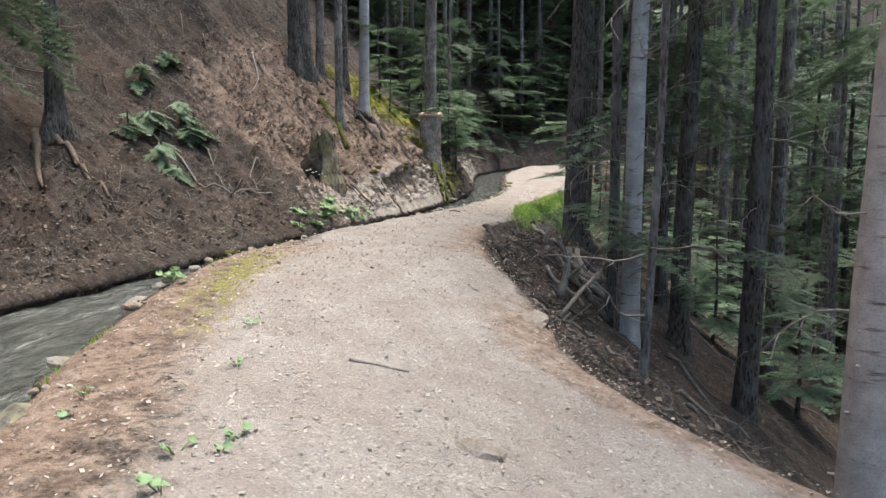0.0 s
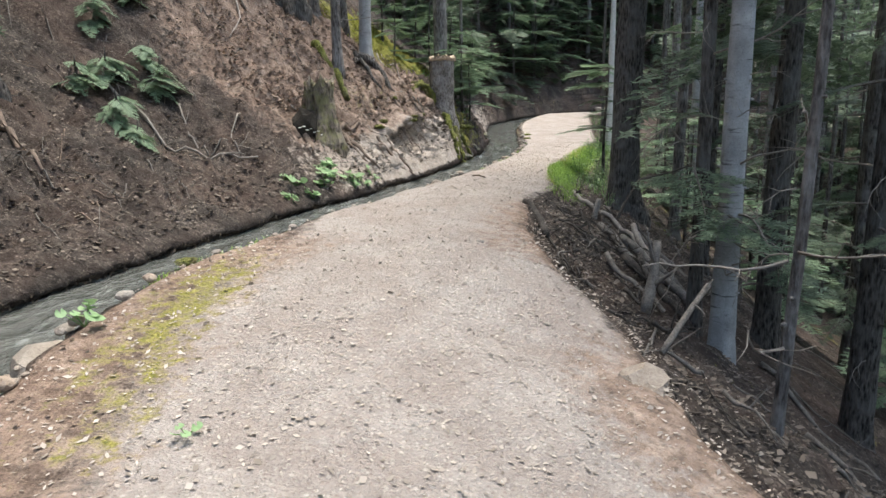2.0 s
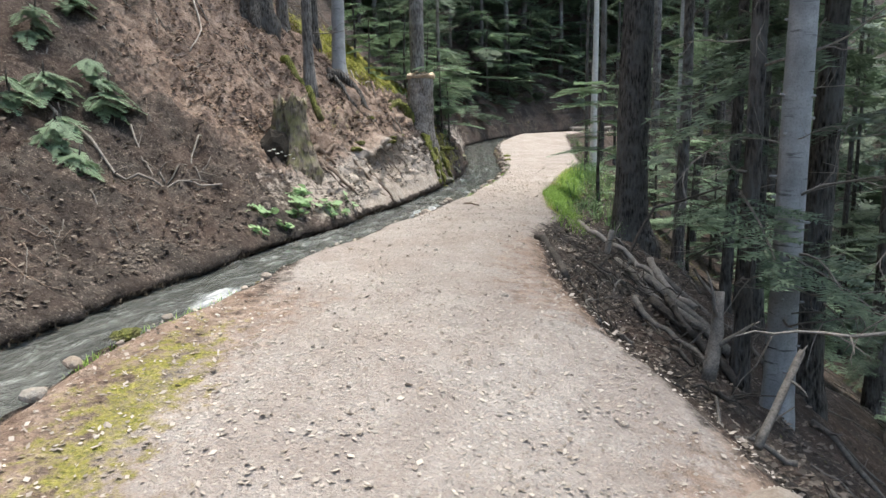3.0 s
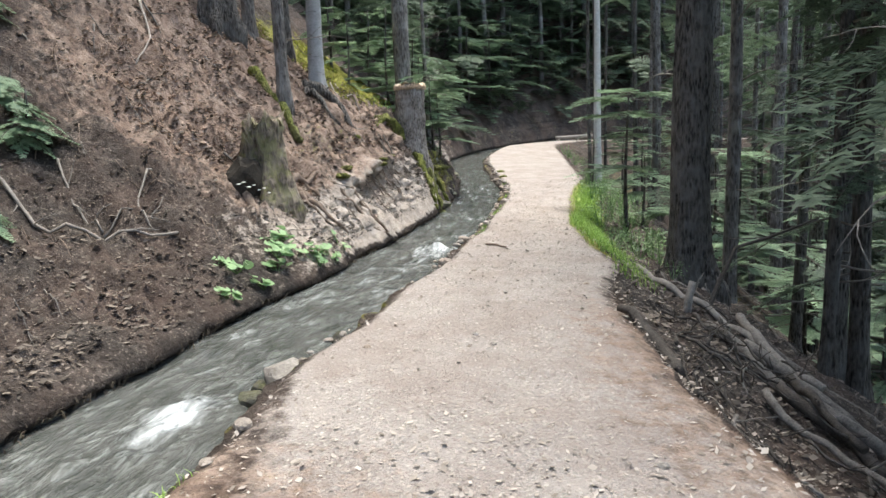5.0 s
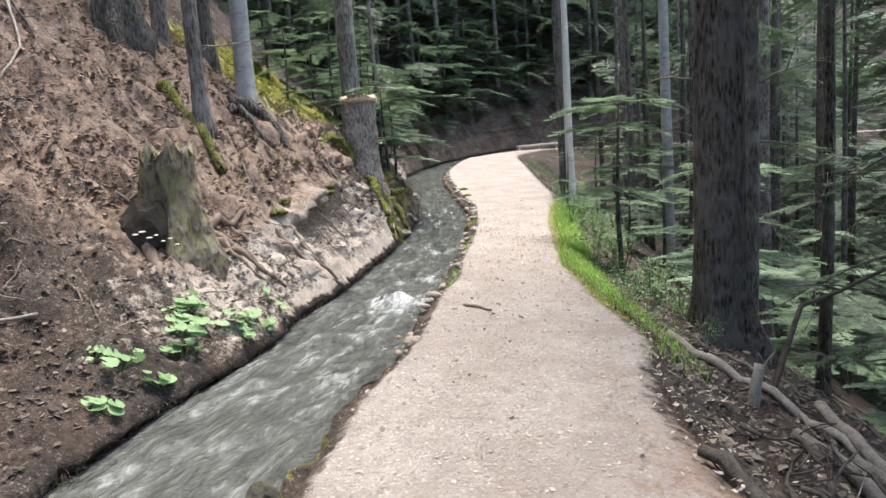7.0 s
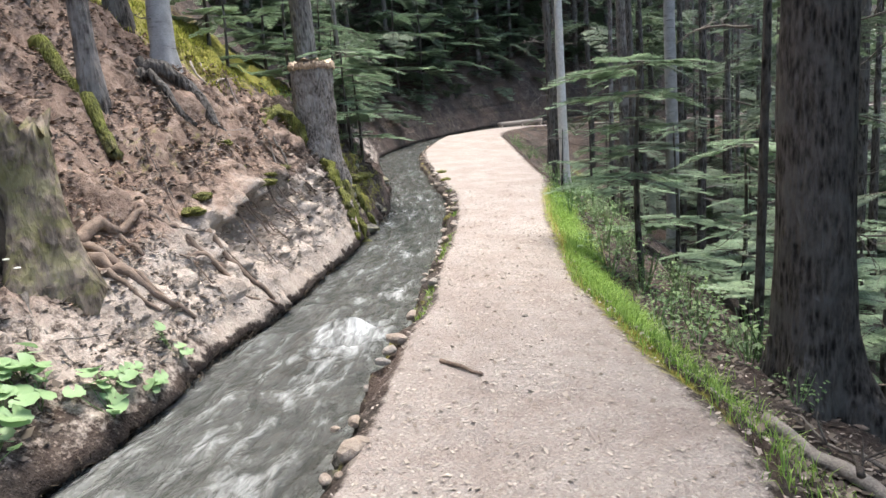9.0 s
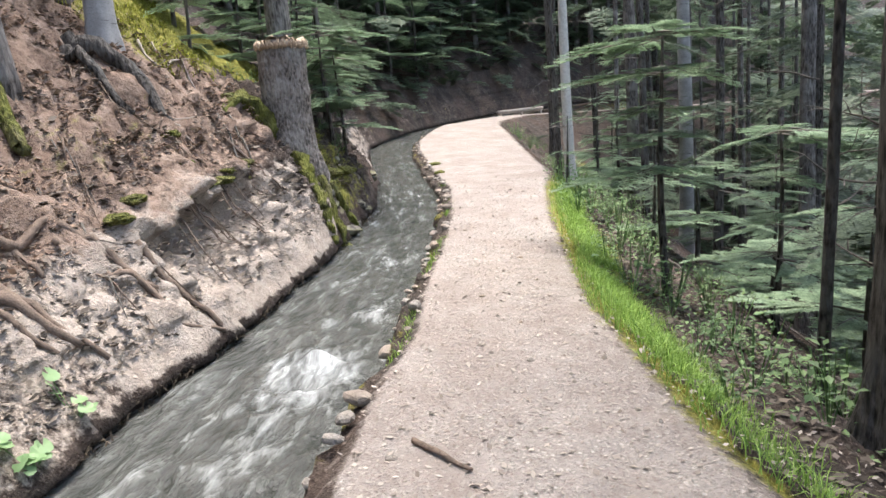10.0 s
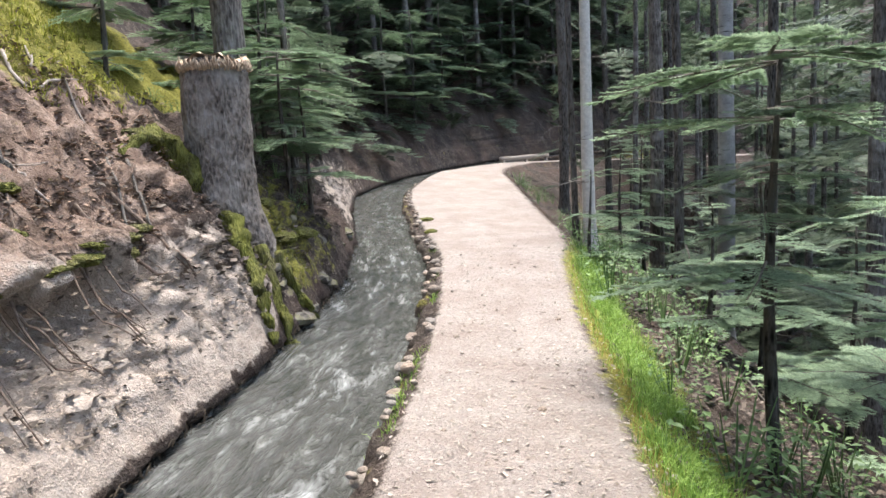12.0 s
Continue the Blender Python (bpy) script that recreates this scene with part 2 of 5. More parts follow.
PALE_BROWN = pale_bark_material("brownish_fir_bark", (0.42, 0.365, 0.335), (0.10, 0.075, 0.062))
NEEDLES = leaf_material("spruce_needles", (0.06, 0.088, 0.056), (0.17, 0.225, 0.14), 0.5, 0.4)
NEEDLES_LIGHT = leaf_material("young_fir_needles", (0.12, 0.185, 0.11), (0.36, 0.47, 0.30), 0.5, 0.4)
LEAF = leaf_material("butterbur_leaf", (0.12, 0.23, 0.09), (0.34, 0.47, 0.24), 0.5, 0.3)
HERB = leaf_material("herb_leaf", (0.06, 0.12, 0.04), (0.24, 0.36, 0.14), 0.5, 0.3)
GRASS = leaf_material("grass_blade", (0.10, 0.20, 0.03), (0.36, 0.52, 0.11), 0.5, 0.35)
MOSS = leaf_material("moss_tuft", (0.10, 0.11, 0.015), (0.36, 0.37, 0.06), 0.9, 0.2)
TWIG = wood_material("dead_twig", (0.055, 0.047, 0.04), (0.23, 0.203, 0.178))
BRUSH = wood_material("dark_brushwood", (0.022, 0.018, 0.015), (0.105, 0.088, 0.074))
ROOT = wood_material("root_bark", (0.085, 0.062, 0.048), (0.27, 0.20, 0.155))
LOG = wood_material("weathered_log", (0.12, 0.102, 0.088), (0.35, 0.308, 0.265))
BANK_ROCK = bark_material("bank_rock", (0.045, 0.040, 0.034), (0.20, 0.18, 0.155), (0.26, 0.235, 0.2), 0.35, 0.45, 0.7)
SNAG_BARK = wood_material("pale_stick", (0.22, 0.185, 0.155), (0.46, 0.40, 0.345))
SNAG = wood_material("bleached_wood", (0.34, 0.32, 0.29), (0.64, 0.61, 0.56))
CUT = wood_material("sawn_wood", (0.36, 0.26, 0.18), (0.62, 0.50, 0.38))
# near-black colour for the shade inside the rotten stump's hollow
HOLLOW_SHADE = wood_material("hollow_shade", (0.012, 0.010, 0.008), (0.05, 0.04, 0.03))
STONE = stone_material()
WET_ROCK = bark_material("wet_rock", (0.014, 0.013, 0.011), (0.075, 0.068, 0.058), (0.10, 0.092, 0.08), 0.5, 0.25, 0.8)
WATER = water_material()
CHIP = leaf_material("litter_flake", (0.2, 0.165, 0.135), (0.47, 0.41, 0.355), 0.85, 0.1)
LITTER = leaf_material("brown_litter", (0.03, 0.024, 0.019), (0.22, 0.18, 0.146), 0.9, 0.1)
RED_LITTER = leaf_material("red_litter", (0.07, 0.042, 0.030), (0.34, 0.235, 0.17), 0.9, 0.1)
BRUSH_FINE = leaf_material("root_hair", (0.02, 0.016, 0.012), (0.11, 0.085, 0.06), 0.9, 0.1)
PALE_FUNGUS = leaf_material("pale_fungus", (0.6, 0.58, 0.5), (0.8, 0.78, 0.7), 0.7, 0.1)

# ---- the lie of the land: lines along the valley, by y ----
LEFT = ((-30, -5.5), (-6, -4.6), (-2, -4.0), (1.85, -3.3), (3.2, -2.9), (4.8, -2.55), (6.3, -2.12), (7.5, -1.84), (8.2, -1.56), (9.2, -1.16), (10.2, -0.98),
        (11.3, -0.58), (12.4, -0.29), (13.7, 0.08), (15.2, 0.4), (16.4, 0.66), (17.5, 0.7), (19, 0.8), (22, 0.7), (25.7, 0.8), (28, 1.5), (30.6, 2.5),
        (33, 3.9), (37, 6.8), (42, 13), (90, 80))
EDGE = ((-30, -2.5), (-6, -0.6), (-2.2, -0.72), (-1.3, -0.88), (-0.5, -1.17), (0.3, -1.27), (1.3, -1.36), (2.3, -1.27), (3.3, -1.0), (4.0, -0.86), (4.7, -0.8), (5.4, -0.5), (6.8, -0.2),
        (7.5, 0.08), (8.2, 0.22), (9.4, 0.48), (10, 0.70), (11.1, 0.86), (13, 1.26), (14.6, 1.55), (17, 1.85), (21, 1.9), (23, 1.92), (25, 2.1), (26.8, 2.6),
        (28.5, 3.2), (30, 3.9), (33, 5.5), (37, 8.6), (42, 15), (90, 82))
RIM = ((-30, 1.0), (-6, 4.6), (-3, 4.2), (-0.9, 3.6), (-0.57, 3.3), (-0.3, 2.85), (0.2, 2.42), (0.45, 2.12), (1.0, 1.94), (1.8, 1.85), (2.2, 1.7), (2.8, 1.5), (3.5, 1.36), (4.2, 1.31),
       (5.0, 1.33), (5.6, 1.38), (6.2, 1.44), (6.8, 1.6), (7.3, 1.84), (7.8, 1.89), (8.6, 1.91), (9.3, 1.97), (10.4, 2.07), (11.5, 2.29), (14, 2.8), (16.4, 3.4), (17.4, 3.75), (19.3, 4.15),
       (22, 4.4), (25, 4.75), (26.4, 4.9), (28, 5.05), (30, 5.6), (34, 7.4), (37, 10.2), (42, 17), (90, 85))
TREAD = ((-30, -1.6), (-8, -0.45), (-4.4, -0.3), (0, -0.05), (1, 0.08), (2.3, 0.23), (5, 0.29), (8.5, 0.32), (12, 0.36), (16.6, 0.5), (20, 0.62), (24, 0.98), (28.5, 1.4), (34, 1.6), (45, 1.7), (90, 3))
CREEK = ((-30, -1.7), (-8, -0.75), (-4, -0.6), (0, -0.42), (4, -0.25), (8, -0.1), (12, 0.03), (14.8, 0.2), (20, 0.5), (28, 1.05), (45, 2.0), (90, 3.5))
CLIFF = ((-30, 0.05), (8, 0.05), (9.5, 0.2), (11, 0.38), (12, 0.7), (13, 1.1), (14, 1.25), (16, 1.25), (18, 0.9), (22, 0.8), (30, 1.0), (90, 1))
SLOPE = ((-30, 0.5), (8, 0.5), (9.5, 0.66), (11, 0.9), (12.5, 0.95), (14, 0.78), (17, 0.75), (24, 0.9), (90, 1))


def line(table):
    a = np.array(table)
    yy = np.arange(-32, 92, 0.1)
    k = np.hanning(9)
    v = np.convolve(np.pad(np.interp(yy, a[:, 0], a[:, 1]), 4, "edge"), k / k.sum(), "valid")
    return lambda y: np.interp(y, yy, v)


left, edge_x, rim, tread, creek, cliff, slope = (line(t) for t in (LEFT, EDGE, RIM, TREAD, CREEK, CLIFF, SLOPE))


def path_z(x, y):
    """Height of the trodden way: it leans to the valley side where it bulges at the start."""
    lean = np.interp(y, (-6, 1.5, 4.0, 8), (0.2, 0.2, 0.06, 0.03))
    mid = np.interp(y, (-6, 0, 4, 10, 20), (0.0, 0.3, 0.5, 1.3, 2.6))
    return tread(y) - lean * np.maximum(0, x - mid)


def hill_z(d, y):
    """Height of the hillside d metres up from the far water's edge."""
    h, s = cliff(y), slope(y)
    steep = np.interp(y, (12.8, 14.2, 17, 20), (2.0, 3.4, 3.4, 2.4))
    rise = 0.1 + h * (1 - np.exp(-steep * d / np.maximum(h, 0.01))) + s * np.maximum(0, d - h * 0.45) + 0.28 * np.maximum(0, d - 3)
    return creek(y) + rise


def fall_z(d, y):
    """Height of the wooded slope d metres below the path's outer rim."""
    k = np.interp(y, (-2, 2, 4, 9, 12, 30), (0.5, 0.42, 0.33, 0.33, 0.36, 0.5))
    drop = np.interp(y, (-4, -1, 0.2, 4.6, 6, 8), (0.15, 0.3, 0.42, 0.34, 0.12, 0.1))
    return path_z(rim(y), y) - drop * (1 - np.exp(-7 * d)) - k * d - 0.1 * np.minimum(d, 3) ** 2 - 0.35 * np.maximum(0, d - 3)


def steps(x, y, d):
    """Little terraces and gullies on the steep hillside."""
    r = 1 - abs(nz(x * 1.3, y * 0.8, 9.0, 1.5))
    q = 1 - abs(nz(x * 1.1, y, 6.0, 3.6))
    m = 1 - abs(nz(x, y * 1.4, 2.0, 7.5))
    return min(1, max(0, d - 0.25)) * (0.2 * (r * r - 0.6) + 0.15 * (q * q - 0.6) + 0.085 * (m * m - 0.6))


def lumps(x, y, amp):
    return amp * (0.6 * nz(x, y, 3.1, 0.8) + 0.45 * nz(x, y, 1.7, 2.3) + 0.34 * nz(x, y, 0.3, 5.5) + 0.24 * nz(x, y, 5.5, 13))


def ground_z(x, y):
    """Height of the ground at a place, for standing things on it."""
    if x < left(y):
        d = left(y) - x
        return float(hill_z(d, y)) + lumps(x, y, 0.22 * min(1, d * 2)) + steps(x, y, d)
    if x > rim(y):
        d = x - rim(y)
        return float(fall_z(d, y)) + lumps(x, y, 0.16 * min(1, d * 2))
    if x < edge_x(y):
        return float(creek(y))
    return float(path_z(x, y)) + lumps(x, y, 0.03)


def rough_bank(y):
    """How broken the lower bank is."""
    return float(np.interp(y, (8.5, 10.5, 12, 13.5, 15, 19, 24), (0.3, 0.9, 1.4, 1.4, 1.6, 1.3, 0.8)))


def build_ground():
    ys = np.concatenate([np.arange(-30, -6, 0.8), np.arange(-6, 20, 0.06), np.arange(20, 34, 0.16), np.arange(34, 90, 2.0)])
    up = np.concatenate([[0.03, 0.08], np.geomspace(0.14, 3.2, 62), np.geomspace(3.4, 60, 34)])[::-1]
    down = np.concatenate([[0.02, 0.06, 0.11], np.geomspace(0.17, 3.5, 46), np.geomspace(3.8, 60, 34)])
    across = np.linspace(0, 1, 44)
    V, Z = [], []
    for y in ys:
        L, E, Q, w = float(left(y)), float(edge_x(y)), float(rim(y)), float(creek(y))
        jl = 0.06 * nz(0, y, 7.0, 2.4) + 0.07 * nz(0, y, 2.0, 6) + 0.04 * nz(0, y, 3.0, 14)
        lip = 0.07 + 0.05 * nz(0, y, 5.0, 4.5) + 0.03 * nz(0, y, 8.0, 11)
        je = 0.09 * nz(0, y, 9.0, 2.8) + 0.07 * nz(0, y, 4.0, 8)
        jr = 0.07 * nz(0, y, 11.0, 2.2) + 0.05 * nz(0, y, 6.0, 7)
        for d in up:
            x = L - d
            a = 0.22 * min(1.0, d * 2)
            z = float(hill_z(d, y)) + lumps(x, y, a) + steps(x, y, d)
            cave = float(np.interp(y, (11.3, 11.8, 12.8, 13.7), (0, 1, 0.9, 0))) * (1 + 0.6 * nz(0, y, 2.2, 3.5))
            x += cave * (-0.42 * math.exp(-((d - 0.46) / 0.13) ** 2) + 0.2 * math.exp(-((d - 0.7) / 0.1) ** 2)) * (1 + 0.8 * nz(x, y, z, 5))
            x += 0.13 * rough_bank(y) * min(1, d * 3) * (nz(x, y * 1.3, z, 2.6) + 0.7 * nz(x, y, z, 6.5) + 0.6 * nz(x, y, z, 12)) * max(0, 1 - d / 3)
            z -= cave * 0.08 * math.exp(-((d - 0.5) / 0.1) ** 2)
            V.append((x + jl, y, z))
            rock = float(np.interp(y, (10.2, 11.2, 13.4, 14.3, 15.5), (0.0, 1.0, 1.0, 0.55, 0.1)))
            band = float(np.interp(d, (0, 0.5, 0.8), (1, 0.95, 0)))
            bare = rock * band + float(np.interp(y, (7.8, 9.2, 12.2, 13.2), (0, 0.75, 0.75, 0))) * float(np.interp(d, (0.0, 0.4, 1.1, 1.9), (0.7, 0.95, 0.5, 0.0)))
            far = float(np.interp(y, (18, 21, 25, 27), (0, 0.5, 0.4, 0))) * band
            m = float(np.interp(y, (13.6, 14.8, 18, 20.5), (0, 1, 1, 0))) * float(np.interp(d, (1.5, 1.9, 3.1, 4.0), (0, 1.0, 1.0, 0)))
            m += 0.35 * float(np.interp(y, (10, 12, 15), (0, 1, 0))) * float(np.interp(d, (0.7, 1.1, 2.2), (0, 1, 0)))
            m += float(np.interp(y, (14.4, 15.2, 17.5), (0, 0.62, 0.2))) * float(np.interp(d, (0, 0.1, 0.7, 1), (0.2, 1, 1, 0)))
            z_bare = min(0.85, bare + far)
            Z.append((0, m, z_bare, 0.9 * float(np.interp(y, (8.5, 10, 14.5, 16), (0, 1, 1, 0))) * float(np.interp(d, (0.5, 0.9, 3, 4.5), (0, 1, 1, 0)))))
        for x, z in ((L + 0.03 + jl, w + lip), (L - 0.01 + jl, w + lip * 0.5), (L - 0.07 + jl, w + 0.01), (L - 0.12 + jl, w - 0.08), (L + 0.15, w - 0.3),
                     ((L + E) / 2, w - 0.34), (E - 0.22, w - 0.3), (E - 0.13 + je, w - 0.08), (E - 0.12 + je, w + 0.06)):
            V.append((x, y, z))
            Z.append((0, 0.15, 0, 0))
        top = float(path_z(E, y))
        for x, z in ((E - 0.1 + je, w + 0.5 * (top - w)), (E - 0.06 + je, top - 0.07)):
            V.append((x, y, z + 0.02 * nz(x, y, 3, 9)))
            Z.append((0.1, 0.25 + 0.5 * nz(x, y, 0, 1.3), 0.1, 0))
        for k, u in enumerate(across):
            x = E + u * (Q - E) + je * (1 - u) ** 3 + jr * u ** 3
            z = float(path_z(x, y)) + lumps(x, y, 0.03)
            z -= 0.05 * max(0, 1 - (x - E) / 0.12) ** 2 + 0.06 * max(0, 1 - (Q - x) / 0.2) ** 2
            V.append((x, y, z))
            l, r = x - E, Q - x
            open_l = float(np.interp(y, (-4, 0, 3.2, 4.5), (1.5, 1.15, 0.6, 0.12)))
            p = float(np.interp(l, (0, open_l * 0.5, open_l, 9), (0.3, 0.42, 1, 1))) * float(np.interp(r, (0, 0.12, 0.3), (0.3, 0.6, 1)))
            m = math.exp(-(((x + 0.85) / 0.36) ** 2 + ((y - 1.7) / 1.4) ** 2)) * 0.6 + math.exp(-(((x + 0.55) / 0.25) ** 2 + ((y - 0.3) / 0.6) ** 2)) * 0.3
            g = float(np.interp(y, (7, 8.5, 17, 19), (0, 0.85, 0.85, 0))) * float(np.interp(r, (0, 0.1, 0.22), (1, 0.6, 0)))
            rust = float(np.interp(y, (-5, 1.2, 2.4, 3.2, 5.5, 7), (0.9, 0.9, 0.15, 0.7, 0.6, 0.1))) * float(np.interp(r, (0, 0.5, 0.9), (1, 0.6, 0)))
            rust += float(np.interp(y, (-5, 3.0, 4.5), (0.75, 0.75, 0))) * float(np.interp(l, (0, 0.7, 1.3), (1, 0.7, 0)))
            Z.append((p, max(m, g), 0, rust))
        for d in down:
            x = Q + d
            a = 0.16 * min(1.0, d * 2)
            V.append((x + jr * max(0, 1 - d), y, float(fall_z(d, y)) + lumps(x, y, a)))
            m = 0.75 * max(0, nz(x, y, 8, 0.5)) + float(np.interp(y, (8, 10, 16, 18), (0, 0.6, 0.6, 0))) * float(np.interp(d, (0, 0.5, 1.5), (0.9, 0.4, 0)))
            Z.append((0.0, m, 0.0, 0.25 * float(np.interp(d, (0, 0.4), (1, 0)))))
    cols = len(V) // len(ys)
    i = np.arange(len(ys) - 1)[:, None] * cols
    j = np.arange(cols - 1)[None]
    F = np.stack([i + j, i + j + 1, i + cols + j + 1, i + cols + j], -1).reshape(-1, 4)
    me = mesh_of("ground", V, F)
    me.color_attributes.new("zone", "FLOAT_COLOR", "POINT").data.foreach_set("color", np.clip(np.array(Z, np.float32), 0, 1).ravel())
    ob = part("ground", me, SOIL)
    tagged(ob, "steep brown forest hillside with a trodden gravel path", "ground", kind="structure")


# x, y, half width across and along, turn to the channel, strength
RAPIDS = ((-1.62, 5.2, 0.16, 0.3, 0.3, 1.15), (-1.75, 4.75, 0.3, 0.55, 0.3, 0.35), (0.1, 10.75, 0.34, 0.28, 0.2, 0.78), (0.02, 10.3, 0.32, 0.5, 0.4, 0.5), (-0.35, 9.6, 0.4, 0.9, 0.45, 0.28),
          (0.55, 11.9, 0.14, 0.6, 0.35, 0.55), (0.75, 13.4, 0.2, 0.5, 0.3, 0.45), (-0.6, 8.3, 0.35, 0.8, 0.45, 0.22), (1.2, 17.5, 0.5, 1.5, 0.1, 0.3), (1.3, 21.0, 0.5, 2.0, 0.0, 0.3))


def build_water():
    ys = np.concatenate([np.arange(-30, -6, 0.6), np.arange(-6, 19, 0.05), np.arange(19, 34, 0.2), np.arange(34, 80, 2)])
    us = np.linspace(0, 1, 40)
    V, foam, flow = [], [], []
    run = 0.0
    for k, y in enumerate(ys):
        a, b, w = float(left(y)) - 0.14, float(edge_x(y)) - 0.04, float(creek(y))
        if k:
            run += math.hypot(y - ys[k - 1], (a + b - ab) / 2)
        ab = a + b
        for u in us:
            x = a + u * (b - a)
            f = 0.0
            for cx, cy, sx, sy, turn, power in RAPIDS:
                p = (x - cx) * math.cos(turn) - (y - cy) * math.sin(turn)
                q = (x - cx) * math.sin(turn) + (y - cy) * math.cos(turn)
                f += power * math.exp(-(p / sx) ** 2 - (q / sy) ** 2)
            s = (u - 0.5) * 1.6
            z = w + 0.03 * nz(s * 2.2, run * 0.9, 0.5, 2.0) + 0.022 * nz(s * 3, run * 1.6, 2.5, 3.0) + f * (0.03 + 0.07 * nz(x, y, 1.0, 6))
            V.append((x, y, z))
            foam.append(f * 0.62)
            flow.append((s, run, 0.0))
    cols = len(us)
    i = np.arange(len(ys) - 1)[:, None] * cols
    j = np.arange(cols - 1)[None]
    F = np.stack([i + j, i + j + 1, i + cols + j + 1, i + cols + j], -1).reshape(-1, 4)
    me = mesh_of("water", V, F)
    me.attributes.new("foam", "FLOAT", "POINT").data.foreach_set("value", np.array(foam, np.float32))
    me.attributes.new("flow", "FLOAT_VECTOR", "POINT").data.foreach_set("vector", np.array(flow, np.float32).ravel())
    tagged(part("water", me, WATER), "fast grey-green water channel with white rapids", "water", kind="structure")


build_ground()
build_water()


# ---- trees ----
def spray(g, length, needle=0.03, gap=0.012, width=0.35, droop=0.25, twigs=14):
    """A flat conifer bough along +x: side twigs carrying single needles. Returns triangles and the woody axis."""
    V, F = [], []
    ax = np.linspace(0, 1, 12)
    axis = np.stack([ax * length, 0.05 * length * np.sin(ax * 3 + g.uniform(0, 6)), -droop * length * ax ** 2], -1)

    def at(u):
        return np.array([np.interp(u, ax, axis[:, k]) for k in range(3)])

    lines = [(at(0.3), at(1.0))]
    for u in np.linspace(0.16, 0.97, twigs):
        for s in (-1, 1):
            u2 = min(0.98, u + g.uniform(-0.03, 0.03))
            ln = length * width * (1.08 - u2) * g.uniform(0.75, 1.2) + 0.02
            way = np.array([0.62, s * 0.8, -droop * 0.5 + g.uniform(-0.12, 0.08)])
            p = at(u2)
            q = p + way * ln
            lines.append((p, q))
            if ln > 0.16:
                for w in (0.4, 0.65):
                    for s2 in (-1, 1):
                        pp = p + (q - p) * w
                        wy = np.array([0.75, s * 0.35 + s2 * 0.5, -0.08])
                        lines.append((pp, pp + wy * ln * 0.36))
    for p, q in lines:
        d = q - p
        ln = np.linalg.norm(d)
        if ln < 1e-4:
            continue
        d = d / ln
        side = np.cross(d, (0, 0, 1.0))
        side /= np.linalg.norm(side) + 1e-9
        m = max(3, int(ln / gap))
        t = (np.arange(m) + g.uniform(0, 1)) / m
        base = p + t[:, None] * (q - p)
        for s in (-1, 1):
            tip = base + needle * (0.55 * d + s * 0.8 * side) * g.uniform(0.75, 1.15, (m, 1)) + np.array([0, 0, 0.12 * needle]) * g.normal(size=(m, 1))
            a = base + d * needle * 0.17
            b = base - d * needle * 0.17
            n0 = len(V) * 0 + sum(len(v) for v in V)
            V.append(np.stack([a, b, tip], 1).reshape(-1, 3))
            F.append(np.arange(m * 3).reshape(-1, 3) + n0)
    return np.concatenate(V), np.concatenate(F), axis


def turned(v, yaw, pitch=0.0, at=(0, 0, 0), scale=1.0):
    m = np.array(Euler((0, -pitch, yaw)).to_matrix())
    return (np.asarray(v) * scale) @ m.T + np.array(at)


BOUGHS = [spray(np.random.default_rng(20 + k), 1.0, 0.06, 0.026, 0.42, 0.3, 11) for k in range(4)]
FINE_BOUGHS = [spray(np.random.default_rng(40 + k), 0.8, 0.034, 0.0085, 0.42, 0.16, 15) for k in range(4)]


def bough_mesh(v, f, axis, r0, needles):
    """One bough: needles and its woody axis in one mesh."""
    w, q = tube(axis[::3], np.linspace(r0, 0.003, 4), 4)
    me = mesh_of("bough", np.concatenate([v, w]), f.tolist() + (q + len(v)).tolist(), False)
    me.materials.append(needles)
    me.materials.append(TWIG)
    me.polygons.foreach_set("material_index", np.repeat([0, 1], [len(f), len(q)]).astype(np.int32))
    return me


def crown_mesh(seed, z0, z1, reach, count, boughs, lift=0.1):
    """The closed upper crown of a tall tree."""
    g = np.random.default_rng(seed)
    chunks = []
    for k in range(count):
        u = (k + g.uniform(0, 1)) / count
        r = reach * (1.05 - u) * g.uniform(0.6, 1.15)
        v, f, ax = boughs[g.integers(len(boughs))]
        chunks.append((turned(v, g.uniform(0, 6.283), g.uniform(-0.2, 0.15) + lift, (0, 0, z0 + (z1 - z0) * u), r), f))
    return mesh_of("crown", *merge(chunks), smooth=False)


THIN_CROWNS = [crown_mesh(80 + k, 6.0, 13.0, 1.7, 9, BOUGHS, -0.12) for k in range(4)]
CROWNS = [crown_mesh(60 + k, 3.6, 13.0, 2.1, 26, BOUGHS, -0.12) for k in range(4)]
BOUGH_MESHES = [bough_mesh(*b, 0.012, NEEDLES) for b in BOUGHS]
FINE_MESHES = [bough_mesh(*b, 0.009, NEEDLES_LIGHT) for b in FINE_BOUGHS]


def dead_branch_mesh(seed):
    g = np.random.default_rng(seed)
    pts = wander((0, 0, 0), (1, 0, g.uniform(-0.3, 0.25)), g.uniform(0.7, 1.15), 7, 0.16, g, 0.02)
    ch = [tube(pts, np.linspace(0.012, 0.003, 8), 4)]
    for k in (2, 3, 5):
        ch.append(tube(wander(pts[k], pts[k + 1] - pts[k] + g.normal(size=3) * 0.12, g.uniform(0.2, 0.5), 4, 0.22, g), np.linspace(0.006, 0.002, 5), 4))
    return mesh_of("dead_branch", *merge(ch))


DEAD = [dead_branch_mesh(100 + k) for k in range(7)]


